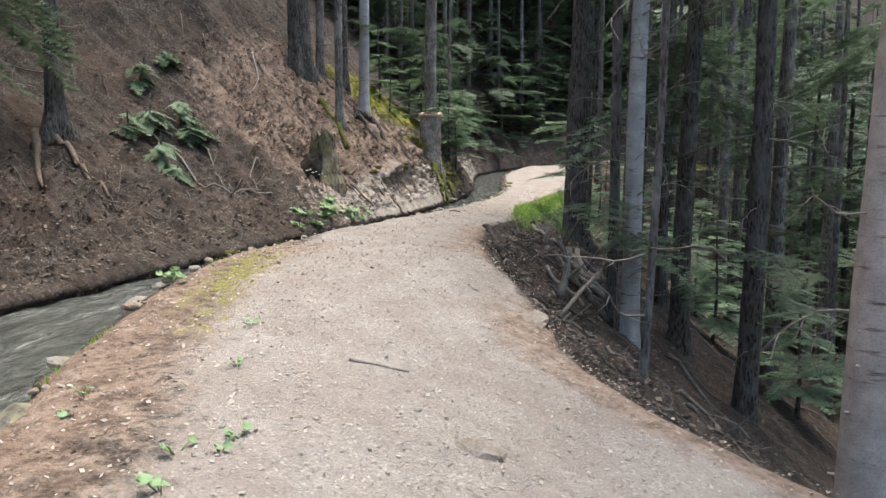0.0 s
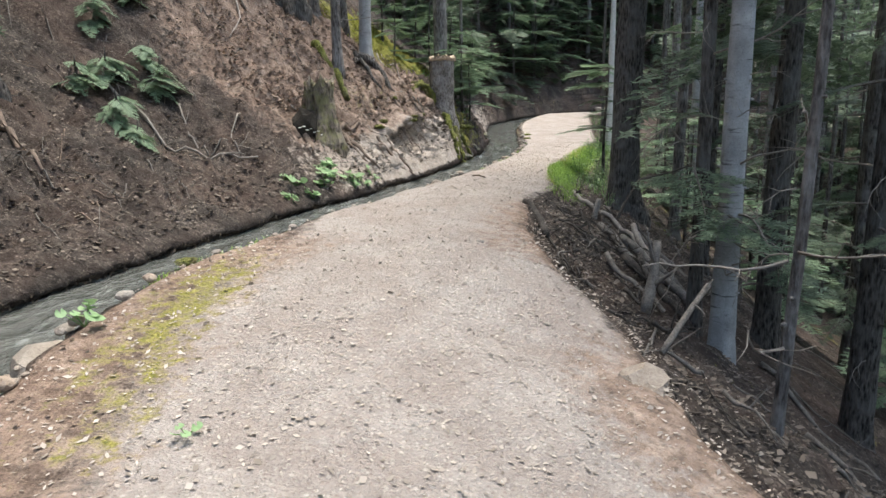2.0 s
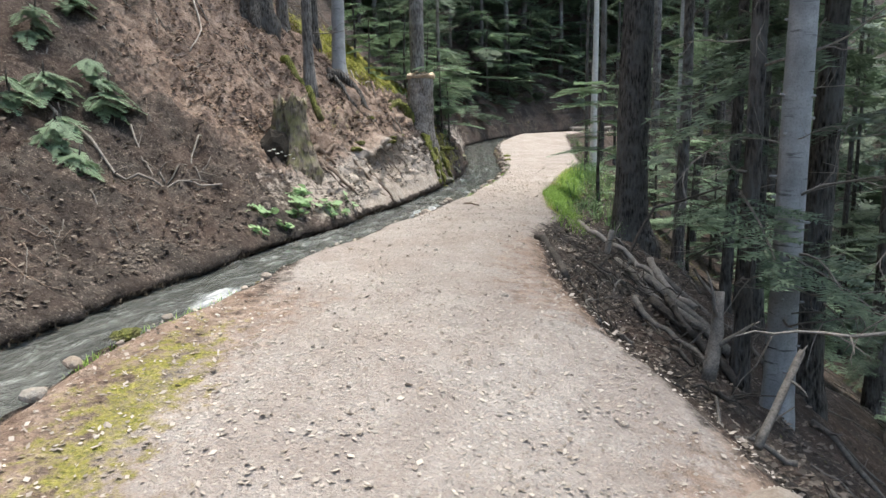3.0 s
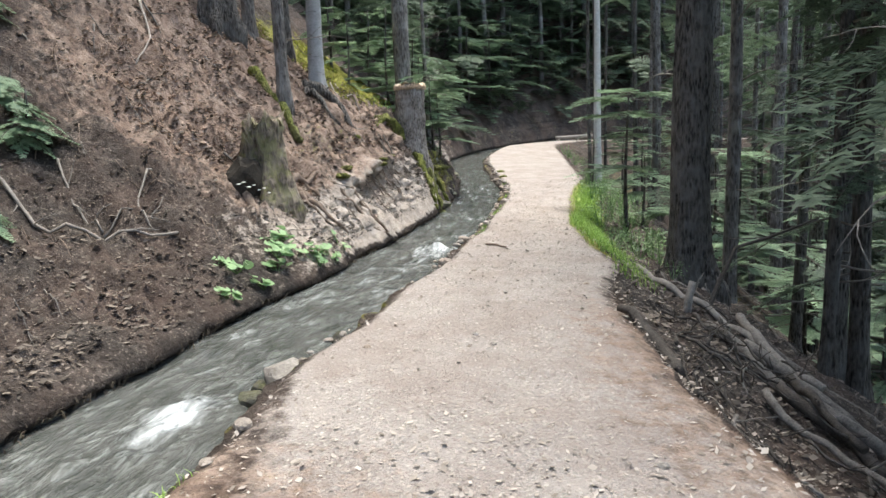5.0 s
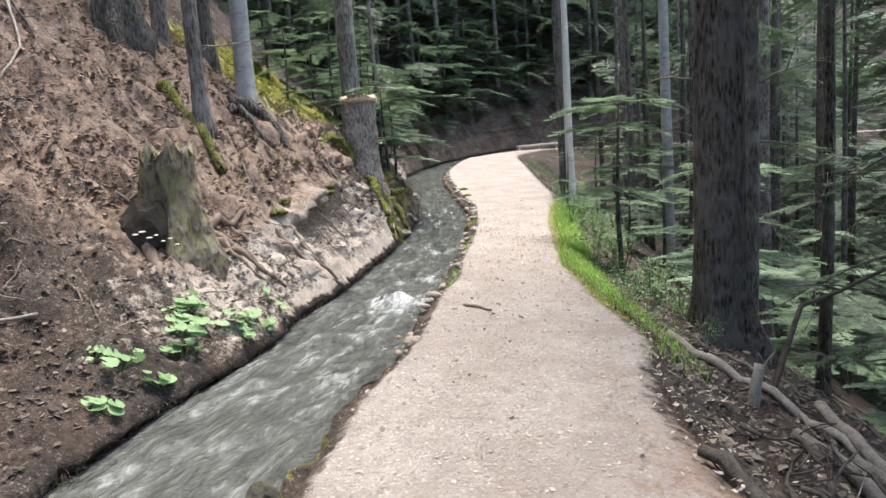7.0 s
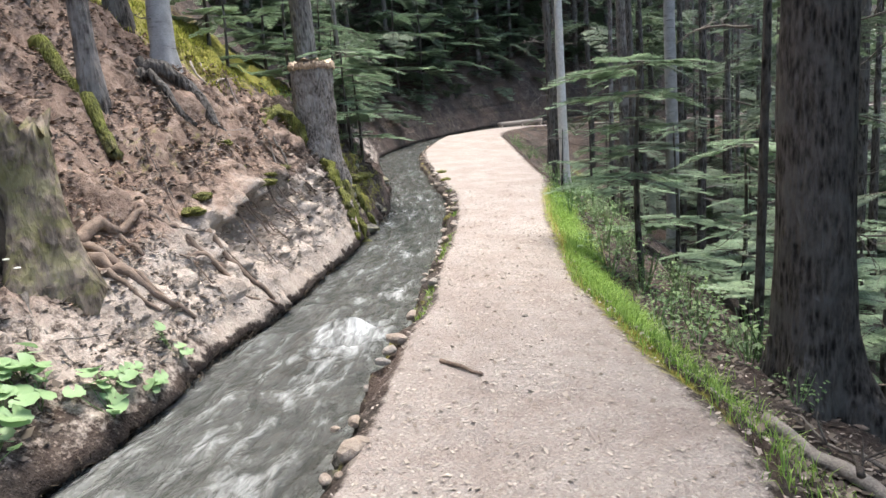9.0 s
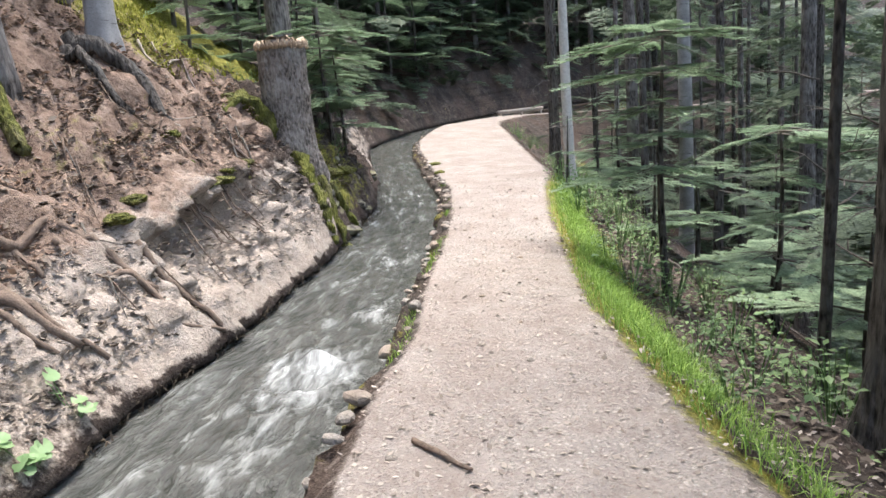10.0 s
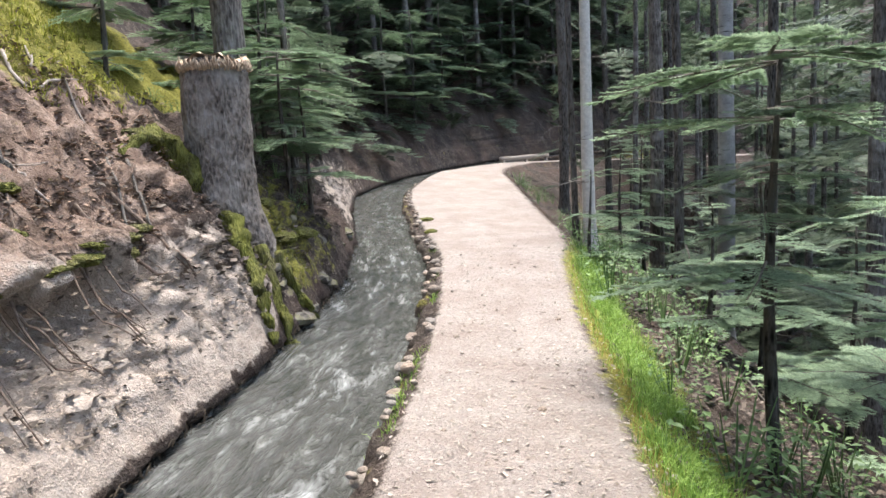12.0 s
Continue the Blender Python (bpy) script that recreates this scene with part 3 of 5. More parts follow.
def hung(name, data, parent, z, yaw, pitch, size, off=0.0):
    """A bough or branch fixed to a stem at height z."""
    ob = new(name, data)
    ob.parent = parent
    ob.matrix_local = Matrix.Translation((off * math.cos(yaw), off * math.sin(yaw), z)) @ Euler((0, -pitch, yaw)).to_matrix().to_4x4() @ Matrix.Diagonal((size, size, size, 1))
    return ob


def trunk_mesh(radius, height, seed, lean=(0, 0), flare=0.6, rough=0.03, sides=18, knots=0, taper=0.75, roots=5):
    g = np.random.default_rng(seed)
    zs = np.concatenate([np.array([-0.7, -0.35, -0.12, 0, 0.08, 0.18, 0.3, 0.45, 0.65, 0.9]), np.linspace(1.2, height, 26)])
    a = np.linspace(0, 2 * np.pi, sides, endpoint=False)
    ph = g.uniform(0, 6.28)
    V = []
    for z in zs:
        r = radius * (1 - taper * max(0, z) / height)
        k = flare * math.exp(-max(0, z + 0.05) * 4.0)
        rr = r * (1 + k * (0.65 + 0.6 * np.cos(roots * a + ph)) + rough * g.normal(size=sides))
        cx, cy = lean[0] * z + 0.02 * math.sin(z * 0.9 + ph), lean[1] * z + 0.02 * math.cos(z * 0.7 + ph)
        V.append(np.stack([cx + rr * np.cos(a), cy + rr * np.sin(a), np.full(sides, z)], -1))
    V = np.concatenate(V)
    n = len(zs)
    i = np.arange(n - 1)[:, None] * sides
    j = np.arange(sides)[None]
    F = np.stack([i + j, i + (j + 1) % sides, i + sides + (j + 1) % sides, i + sides + j], -1).reshape(-1, 4)
    chunks = [(V, F)]
    for k in range(knots):
        z, yaw = g.uniform(0.4, 5.0), g.uniform(0, 6.28)
        r = radius * (1 - taper * z / height)
        d = np.array([math.cos(yaw), math.sin(yaw), 0.1])
        p = np.array([lean[0] * z, lean[1] * z, z]) + d * r * 0.93
        chunks.append(tube([p, p + d * 0.02, p + d * g.uniform(0.03, 0.07)], [0.02, 0.014, 0.008], 6))
    return mesh_of("trunk", *merge(chunks))


TREE_COUNT = [0]


def tree(x, y, radius, material, label, height=14.0, lean=(0, 0), crown=True, sprigs=0, dead=9, flare=0.5, knots=0, sides=18, z=None, name="spruce_tree", group="trees of the wood", rough=0.03, roots=5, lift=3.5):
    TREE_COUNT[0] += 1
    k = TREE_COUNT[0]
    base = new(name)
    base.location = (x, y, ground_z(x, y) if z is None else z)
    part("trunk", trunk_mesh(radius, height + lift, k, lean, flare, rough, sides, knots, roots=roots), material, base)
    g = np.random.default_rng(500 + k)
    if crown:
        part("crown", (THIN_CROWNS if crown == "thin" else CROWNS)[k % 4], NEEDLES, base, "dark green drooping needle boughs").matrix_local = Matrix.Translation((0, 0, lift)) @ Matrix.Rotation(k * 2.4, 4, "Z")
    for _ in range(int(sprigs)):
        hung("bough", BOUGH_MESHES[g.integers(4)], base, g.uniform(0.7, 4.6), g.uniform(0, 6.283), g.uniform(-0.3, 0.15), g.uniform(0.7, 1.5), radius * 0.6)
    for _ in range(int(dead)):
        z0 = g.uniform(0.6, 4.5)
        ob = hung("dead_branch", DEAD[g.integers(7)], base, z0, g.uniform(0, 6.283), g.uniform(-0.2, 0.2), g.uniform(0.5, 1.15), radius * 0.7)
        if not ob.data.materials:
            ob.data.materials.append(TWIG)
    return tagged(base, label, "tree", group)


tree(3.02, 8.8, 0.225, BARK, "thick dark spruce with furrowed bark beside the path", 16, (0.01, 0.0), flare=0.95, sides=40, rough=0.035, roots=4, dead=3)
tree(3.18, 4.45, 0.118, PALE, "pale grey fir with dark knots on the slope", 15, (0.012, 0), knots=30, sides=24, flare=0.3, dead=14)
tree(3.0, 4.75, 0.075, BARK, "slim dark spruce close beside a pale fir", 11, (0.0, 0), sides=12, sprigs=3)
tree(2.95, 2.4, 0.042, BARK_GREY, "slender grey fir with scarred bark", 10, (0.02, 0.0), knots=10, sides=14, crown=False, flare=0.3, dead=14)
tree(5.0, 5.2, 0.15, BARK, "dark spruce standing lower on the slope", 15, sprigs=8, dead=12)
tree(3.8, 0.0, 0.16, PALE_BROWN, "pinkish grey fir with small dark knots", 15, (0.02, 0), knots=26, sides=24, dead=5)
tree(4.36, 18.5, 0.10, SNAG, "bleached bare snag at the path's outer rim", 7.0, (-0.01, 0), crown=False, dead=2, sides=14, name="dead_snag")
tree(4.15, 18.65, 0.05, BARK, "slim dark spruce beside the bleached snag", 10, crown="thin", dead=3)
tree(5.76, 24.5, 0.12, BARK, "dark spruce below the far bend of the path", 15, crown="thin")
tree(7.0, 19.4, 0.15, PALE, "pale grey fir behind the young firs", 14, knots=10, crown="thin")
tree(8.8, 18.2, 0.16, BARK_GREY, "grey-barked spruce deep in the wood", 15, crown="thin")
tree(3.4, 10.1, 0.04, BARK, "thin dead sapling pole on the slope", 6.5, (0.03, -0.01), crown=False, sides=10, name="dead_sapling", dead=5)
tree(4.3, 10.6, 0.10, BARK_GREY, "slim grey spruce behind the thick trunk", 13, sprigs=4)
tree(3.9, 7.4, 0.07, BARK, "slim dark spruce below the thick trunk", 12, sprigs=5)
tree(4.5, 8.3, 0.12, BARK, "dark spruce among bare twigs on the slope", 13, sprigs=5)
tree(-2.15, 11.95, 0.095, BARK_GREY, "slim grey spruce rooted on the bank", 13, (-0.005, 0.0), z=2.25, crown="thin", flare=0.5, dead=4, lift=9.0)
tree(-1.9, 13.7, 0.135, PALE, "lilac-grey fir rooted on the mossy bank", 14, (0.0, 0.0), z=2.5, crown="thin", flare=0.7, dead=3, lift=9.0)
tree(-2.55, 14.3, 0.13, BARK, "dark spruce behind the mossy bank", 13, sprigs=3, lift=8.0, crown="thin")
tree(-0.45, 17.0, 0.19, BARK_GREY, "grey-brown spruce behind the sawn stump", 15, flare=0.4, dead=5, lift=9.0, crown="thin")
tree(0.05, 18.3, 0.055, BARK_GREY, "thin grey spruce pole above the channel", 9, crown=False, sprigs=5)
tree(-5.3, 6.0, 0.13, BARK, "dark spruce with roots washed bare", 13, flare=1.4, roots=3)
tree(-3.3, 12.7, 0.27, BARK, "stout spruce with craggy flaring roots", 15, flare=0.7, sides=30, rough=0.08, roots=6, lift=8.0, crown="thin")
tree(-3.0, 13.6, 0.11, BARK_GREY, "slim grey spruce behind the stout one", 13, lift=8.0, crown="thin")


def bleach(base):
    """Dead branches bleached pale by the light at the wood's edge."""
    for ob in base.children:
        if ob.name.startswith("dead_branch"):
            ob.material_slots[0].link = "OBJECT"
            ob.material_slots[0].material = LOG
            ob["label"] = "thin pale dead branch"


for ob in [o for o in scene.objects if o.parent is None and o.name.startswith(("spruce_tree", "dead_s"))]:
    if -1 < ob.location.y < 9 and 2.5 < ob.location.x < 5.2:
        bleach(ob)


def young_fir(x, y, height, seed, count, reach, z0=0.35, flat=False):
    g = np.random.default_rng(seed)
    base = new("young_fir")
    base.location = (x, y, ground_z(x, y) - 0.03)
    zs = np.linspace(0, height, 9)
    pts = np.stack([0.03 * np.sin(zs * 2 + seed), 0.03 * np.cos(zs * 1.7 + seed) - 0.03, zs], -1)
    part("stem", mesh_of("stem", *tube(pts, np.linspace(0.032, 0.008, 9) * (0.5 + height / 3), 8, 0.06)), BARK, base)
    tiers = max(3, count // 5)
    for k in range(tiers):
        u = k / (tiers - 1)
        z = height * (z0 + (0.96 - z0) * u)
        wide = reach * (1.0 if flat else 1.08 - 0.75 * u) * (0.55 if flat and 0.15 < u < 0.75 else 1.0)
        turn = g.uniform(0, 6.283)
        for m in range(7 if flat and u > 0.75 else 5):
            hung("bough", FINE_MESHES[g.integers(4)], base, z + g.uniform(-0.06, 0.06), turn + m * 1.2 + g.uniform(-0.4, 0.4), g.uniform(-0.15, 0.15), wide / 0.8 * g.uniform(0.6, 1.1))
    return tagged(base, "young fir with flat fresh green tiers of needles", "young fir", "young firs under the trees")


young_fir(3.2, 12.0, 2.5, 3, 26, 1.0, 0.5, True)
young_fir(4.7, 11.3, 2.3, 4, 20, 1.1, 0.4)
young_fir(5.2, 13.4, 2.6, 5, 22, 1.2, 0.4, True)
young_fir(4.4, 15.0, 1.5, 6, 18, 0.8, 0.2)
young_fir(0.3, 17.2, 1.7, 7, 24, 1.1, 0.35, True)
young_fir(0.15, 16.45, 1.7, 21, 26, 1.0, 0.4, True)
young_fir(-0.25, 18.0, 2.2, 22, 26, 1.2, 0.3)
young_fir(0.0, 19.2, 2.0, 23, 26, 0.9, 0.3)
young_fir(-0.1, 20.5, 2.2, 8, 24, 1.2, 0.15)
young_fir(-0.9, 18.8, 2.4, 9, 24, 1.2, 0.15)
young_fir(-1.6, 16.2, 1.5, 12, 18, 0.8, 0.2)
young_fir(6.3, 12.2, 2.6, 16, 20, 1.2, 0.3)
young_fir(3.9, 17.2, 1.2, 18, 18, 0.7, 0.1)
for k, (x, y, h, r) in enumerate(((0.1, 23.6, 1.8, 0.8), (-0.4, 24.5, 2.4, 1.1), (-0.6, 21.8, 2.6, 1.2), (-1.4, 19.6, 2.2, 1.1), (0.1, 26.4, 2.4, 1.0), (-0.3, 22.4, 1.6, 0.9), (-2.2, 18.0, 2.4, 1.1), (0.9, 29.4, 2.2, 1.0),
                                  (6.4, 21.5, 2.6, 1.2), (5.4, 20.0, 2.0, 1.0), (6.9, 16.2, 2.8, 1.3), (7.8, 14.6, 3.0, 1.3), (5.9, 9.6, 2.4, 1.1), (6.4, 6.9, 2.2, 1.1), (7.2, 24.0, 2.6, 1.2), (3.0, 33.2, 4.0, 1.9), (4.3, 35.6, 4.2, 1.9), (5.6, 38.0, 4.2, 2.0), (7.6, 40.0, 4.2, 2.0), (1.9, 31.6, 3.8, 1.8), (3.2, 36.6, 4.6, 2.0), (5.2, 40.6, 4.8, 2.1),
                                  (7.4, 42.8, 4.6, 2.1), (9.6, 43.0, 4.4, 2.0), (1.2, 34.0, 4.4, 1.9))):
    young_fir(x, y, h, 120 + k, 26, r, 0.25)


def hanging_fir(x, y, size, seed):
    """A stunted fir whose boughs hang down the hillside."""
    g = np.random.default_rng(seed)
    base = new("stunted_fir")
    base.location = (x, y, ground_z(x, y) - 0.03)
    part("stem", mesh_of("stem", *tube(wander((0, 0, 0), (0.35, -0.1, 1), 0.6 * size, 5, 0.1, g), np.linspace(0.022, 0.008, 6), 7, 0.06)), BARK, base)
    for k in range(15):
        yaw = g.normal(-0.35, 0.9)
        hung("bough", FINE_MESHES[g.integers(4)], base, size * g.uniform(0.1, 0.5), yaw, g.uniform(-0.65, -0.2), size * g.uniform(0.3, 0.75))
    return tagged(base, "stunted fir with green boughs hanging down the hillside", "young fir", "young firs under the trees")


for k, (x, y, r) in enumerate(((-4.3, 8.45, 1.0), (-4.6, 8.75, 0.9), (-4.9, 8.1, 1.0), (-5.4, 8.8, 0.95), (-5.2, 9.5, 0.8), (-3.8, 6.75, 0.75), (-4.2, 7.1, 0.9), (-4.5, 7.7, 0.9), (-5.0, 7.5, 0.9))):
    hanging_fir(x, y, r, 140 + k)
young_fir(5.2, 15.4, 2.4, 19, 24, 1.2, 0.1)


# ---- stumps, roots and deadwood ----
def laid(points, lift=0.0, n=4):
    """A line over the ground through (x, y) places, finely stepped."""
    P = np.array(points, float)
    t = np.linspace(0, len(P) - 1, (len(P) - 1) * n + 1)
    x, y = np.interp(t, range(len(P)), P[:, 0]), np.interp(t, range(len(P)), P[:, 1])
    k = np.array([1, 2, 1]) / 4
    x[1:-1], y[1:-1] = np.convolve(x, k, "valid"), np.convolve(y, k, "valid")
    return np.array([(a, b, ground_z(a, b) + lift + 0.012 * nz(a, b, 4, 9)) for a, b in zip(x, y)])


def sawn_stump():
    base = new("tree_stump")
    cx, cy, z0 = -0.30, 14.95, 1.24
    base.location = (cx, cy, z0)
    a = np.linspace(0, 2 * np.pi, 40, endpoint=False)
    g = np.random.default_rng(5)
    ridge = 0.013 * g.normal(size=40) + 0.012 * np.cos(20 * a)
    zs = np.array([-0.5, -0.2, 0, 0.12, 0.25, 0.4, 0.6, 0.8, 1.0, 1.2, 1.34, 1.40])
    V = []
    for z in zs:
        r = 0.285 + 0.10 * math.exp(-max(0, z + 0.1) * 4.5) * (1 + 0.7 * np.cos(4 * a + 0.8)) + ridge + 0.007 * g.normal(size=40)
        V.append(np.stack([r * np.cos(a) + 0.02 * z, r * np.sin(a), np.full(40, z) + (0.03 * np.sin(3 * a) + 0.018 * g.normal(size=40)) * (z > 1.3)], -1))
    V = np.concatenate(V)
    i = np.arange(len(zs) - 1)[:, None] * 40
    j = np.arange(40)[None]
    F = np.stack([i + j, i + (j + 1) % 40, i + 40 + (j + 1) % 40, i + 40 + j], -1).reshape(-1, 4)
    part("trunk", mesh_of("trunk", V, F), STUMP_BARK, base, "brown ridged bark")
    rings = []
    for q in (1.0, 0.75, 0.45, 0.15):
        rr = 0.297 * q
        rings.append(np.stack([rr * np.cos(a) + 0.028, rr * np.sin(a), 1.425 + 0.03 * np.sin(3 * a) * q + 0.018 * g.normal(size=40)], -1))
    R = np.concatenate(rings + [np.array([[0.028, 0, 1.43]])])
    i = np.arange(3)[:, None] * 40
    F = np.stack([i + j, i + (j + 1) % 40, i + 40 + (j + 1) % 40, i + 40 + j], -1).reshape(-1, 4).tolist()
    F += [[120 + k, 120 + (k + 1) % 40, 160] for k in range(40)]
    part("cut_face", mesh_of("cut_face", R, F), CUT, base, "pale frayed sawn wood")
    shards = []
    for w in np.linspace(0, 2 * np.pi, 230, endpoint=False):
        r, h = 0.305 + g.uniform(-0.015, 0.012), g.uniform(0.03, 0.1)
        d, e = np.array([math.cos(w), math.sin(w), 0]), np.array([-math.sin(w), math.cos(w), 0])
        p = d * r + np.array([0.028, 0, 1.345 + g.uniform(-0.03, 0.02)])
        shards.append(tube([p - d * 0.02, p + d * 0.008 + np.array([0, 0, h * 0.5]), p - d * g.uniform(-0.01, 0.03) + e * g.normal(0, 0.012) + np.array([0, 0, h])], [0.009, 0.007, 0.002], 4))
    part("frayed_rim", mesh_of("frayed_rim", *merge(shards)), CUT, base, "tan splintered fibres round the cut")
    for k, (pts, r0) in enumerate(((((-0.2, 14.62), (-0.02, 14.35), (0.08, 14.2), (0.17, 14.14)), 0.10), (((0.0, 14.7), (0.2, 14.5), (0.3, 14.42)), 0.08),
                                   (((-0.4, 14.8), (-0.75, 14.55), (-0.95, 14.2)), 0.12), (((0.08, 14.9), (0.3, 15.0), (0.42, 15.2)), 0.09))):
        P = laid(pts, -0.02, 7) - np.array([cx, cy, z0])
        P[1:-1] += np.random.default_rng(70 + k).normal(0, 0.02, P[1:-1].shape)
        part("root", mesh_of("root", *tube(P, np.linspace(r0, r0 * 0.4, len(P)), 12, 0.28, seed=k)), MOSSY, base, "root under thick yellow-green moss")
    tagged(base, "tall sawn spruce stump with mossy roots on the bank", "tree stump")


def rotten_stump():
    base = new("rotten_stump")
    base.location = (-2.13, 9.95, 1.0)
    a = np.linspace(0, 2 * np.pi, 36, endpoint=False)
    g = np.random.default_rng(8)
    zs = np.array([-0.6, -0.3, -0.1, 0.1, 0.25, 0.4, 0.55, 0.7, 0.8, 0.86])
    V = []
    front = np.exp(-((np.angle(np.exp(1j * (a - 4.35)))) / 0.75) ** 2)
    for z in zs:
        r = 0.24 + 0.22 * math.exp(-max(0, z + 0.2) * 2.6) * (1 + 0.5 * np.cos(5 * a)) + 0.018 * g.normal(size=36)
        r = r * (1 - 0.55 * front * np.interp(z, (-0.4, -0.2, 0.45, 0.7), (0.3, 1, 0.9, 0)))
        V.append(np.stack([r * np.cos(a) + 0.05 * z, r * np.sin(a) + 0.1 * z, np.full(36, z) + 0.05 * g.normal(size=36) * (z > 0.75)], -1))
    V = np.concatenate(V + [np.array([[0.03, 0.06, 0.76]])])
    i = np.arange(len(zs) - 1)[:, None] * 36
    j = np.arange(36)[None]
    F = np.stack([i + j, i + (j + 1) % 36, i + 36 + (j + 1) % 36, i + 36 + j], -1).reshape(-1, 4).tolist()
    m = (len(zs) - 1) * 36
    F += [[m + k, m + (k + 1) % 36, m + 36] for k in range(36)]
    part("trunk", mesh_of("trunk", V, F), OLD_STUMP, base, "grey-brown crumbling wood")
    # a black lump takes the place of the shaded hollow
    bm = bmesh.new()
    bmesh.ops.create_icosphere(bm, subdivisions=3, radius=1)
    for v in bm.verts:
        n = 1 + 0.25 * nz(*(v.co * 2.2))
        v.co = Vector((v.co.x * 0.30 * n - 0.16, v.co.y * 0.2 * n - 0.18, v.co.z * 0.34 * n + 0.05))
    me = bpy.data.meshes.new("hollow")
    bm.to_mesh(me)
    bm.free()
    part("hollow", me, HOLLOW_SHADE, base, "black lump standing for the shade in the stump's hollow")
    for k in range(7):
        bm = bmesh.new()
        bmesh.ops.create_icosphere(bm, subdivisions=2, radius=1)
        for v in bm.verts:
            v.co = Vector((v.co.x * g.uniform(0.030, 0.034), v.co.y * 0.03, v.co.z * 0.009)) * (1.0 if k < 3 else 0.7)
        me = bpy.data.meshes.new("bracket_fungus")
        bm.to_mesh(me)
        bm.free()
        part("bracket_fungus", me, PALE_FUNGUS, base, "small whitish bracket fungus").location = (-0.20 + 0.062 * k, -0.39 + 0.01 * (k % 2), 0.08 - 0.02 * k + 0.04 * (k % 2))
    for k, pts in enumerate((((-2.0, 10.2), (-1.75, 10.2), (-1.5, 10.2), (-1.2, 10.25)), ((-2.3, 9.7), (-2.1, 9.4), (-2.0, 9.1)), ((-1.95, 10.35), (-1.75, 10.7), (-1.55, 11.0)))):
        P = laid(pts, 0.02) - np.array([-2.13, 9.95, 1.0])
        part("root", mesh_of("root", *tube(P, np.linspace(0.075, 0.02, len(P)), 8, 0.1, seed=k)), ROOT, base)
    tagged(base, "rotten hollow stump with white bracket fungi", "tree stump")


MOSSY = bark_material("mossy_root_bark", (0.045, 0.045, 0.015), (0.17, 0.175, 0.045), (0.14, 0.115, 0.08), 1.6, 0.75)
sawn_stump()
rotten_stump()


def bare_root(points, r0, r1, seed, label="bare brown root lying on the sandy bank", lift=0.012, material=None):
    P = laid(points, lift)
    ob = part("root", mesh_of("root", *tube(P, np.linspace(r0, r1, len(P)), 7, 0.1, seed=seed)), material or ROOT)
    return tagged(ob, label, "root", "bare roots on the bank")


bare_root(((-2.05, 10.45), (-1.79, 10.3), (-1.58, 10.25), (-1.3, 10.28), (-1.1, 10.35)), 0.045, 0.018, 1)
bare_root(((-1.77, 10.76), (-1.62, 10.68), (-1.5, 10.6)), 0.032, 0.015, 2)
bare_root(((-1.53, 10.89), (-1.22, 10.94), (-1.01, 11.07), (-0.84, 10.97), (-0.60, 11.3)), 0.036, 0.016, 3)
bare_root(((-2.12, 9.87), (-1.95, 9.6), (-1.89, 9.44), (-1.81, 9.25)), 0.022, 0.012, 4, "pale thin root on the bank", 0.012, TWIG)
bare_root(((-1.85, 10.11), (-1.6, 10.12), (-1.46, 10.07), (-1.27, 10.1)), 0.03, 0.014, 5)
bare_root(((-1.53, 10.99), (-1.29, 11.1), (-1.1, 11.02), (-0.98, 11.11)), 0.032, 0.02, 6)
bare_root(((-1.13, 11.28), (-0.98, 11.26), (-0.75, 11.3), (-0.62, 11.3)), 0.034, 0.02, 7)
bare_root(((-0.95, 13.3), (-0.7, 13.4), (-0.45, 13.5)), 0.02, 0.01, 8)
bare_root(((-0.85, 13.7), (-0.55, 13.75), (-0.3, 13.7)), 0.018, 0.009, 9)
bare_root(((-5.3, 5.9), (-4.87, 5.67), (-4.3, 5.25), (-3.96, 5.03)), 0.06, 0.02, 10, "dark root running down the hillside")
bare_root(((-5.5, 5.8), (-5.1, 5.2), (-4.7, 4.6), (-4.4, 4.3)), 0.07, 0.02, 11, "dark root running down the hillside")
bare_root(((-2.7, 12.2), (-2.4, 12.0), (-2.1, 11.75), (-1.88, 11.5)), 0.085, 0.06, 12, "mossy thick root below a grey spruce", 0.03, MOSSY)
bare_root(((-2.1, 13.2), (-1.8, 13.2), (-1.5, 13.2), (-1.2, 13.0)), 0.11, 0.05, 13, "dark upturned root below the pale fir", 0.08, BARK)
bare_root(((-2.0, 12.9), (-1.7, 12.75), (-1.4, 12.6)), 0.06, 0.025, 14, "dark upturned root below the pale fir", 0.06, BARK)
g = np.random.default_rng(33)
for k in range(9):
    y = g.uniform(11.5, 13.4)
    x = float(left(y)) - g.uniform(0.55, 0.75)
    bare_root(((x, y), (x + 0.16, y - 0.05 + g.uniform(-0.1, 0.1)), (x + 0.3 + g.uniform(0, 0.15), y + g.uniform(-0.2, 0.2))), 0.009, 0.004, 40 + k, "thin root hanging from the undercut turf", 0.03)
for k in range(16):
    y = g.uniform(9.8, 14.6)
    d = g.uniform(0.9, 2.3)
    x = float(left(y)) - d
    bare_root(((x, y), (x + g.uniform(-0.1, 0.25), y + g.uniform(-0.3, 0.3)), (x + g.uniform(0.0, 0.45), y + g.uniform(-0.6, 0.5))), 0.011, 0.004, 70 + k, "thin bare root among needle litter")


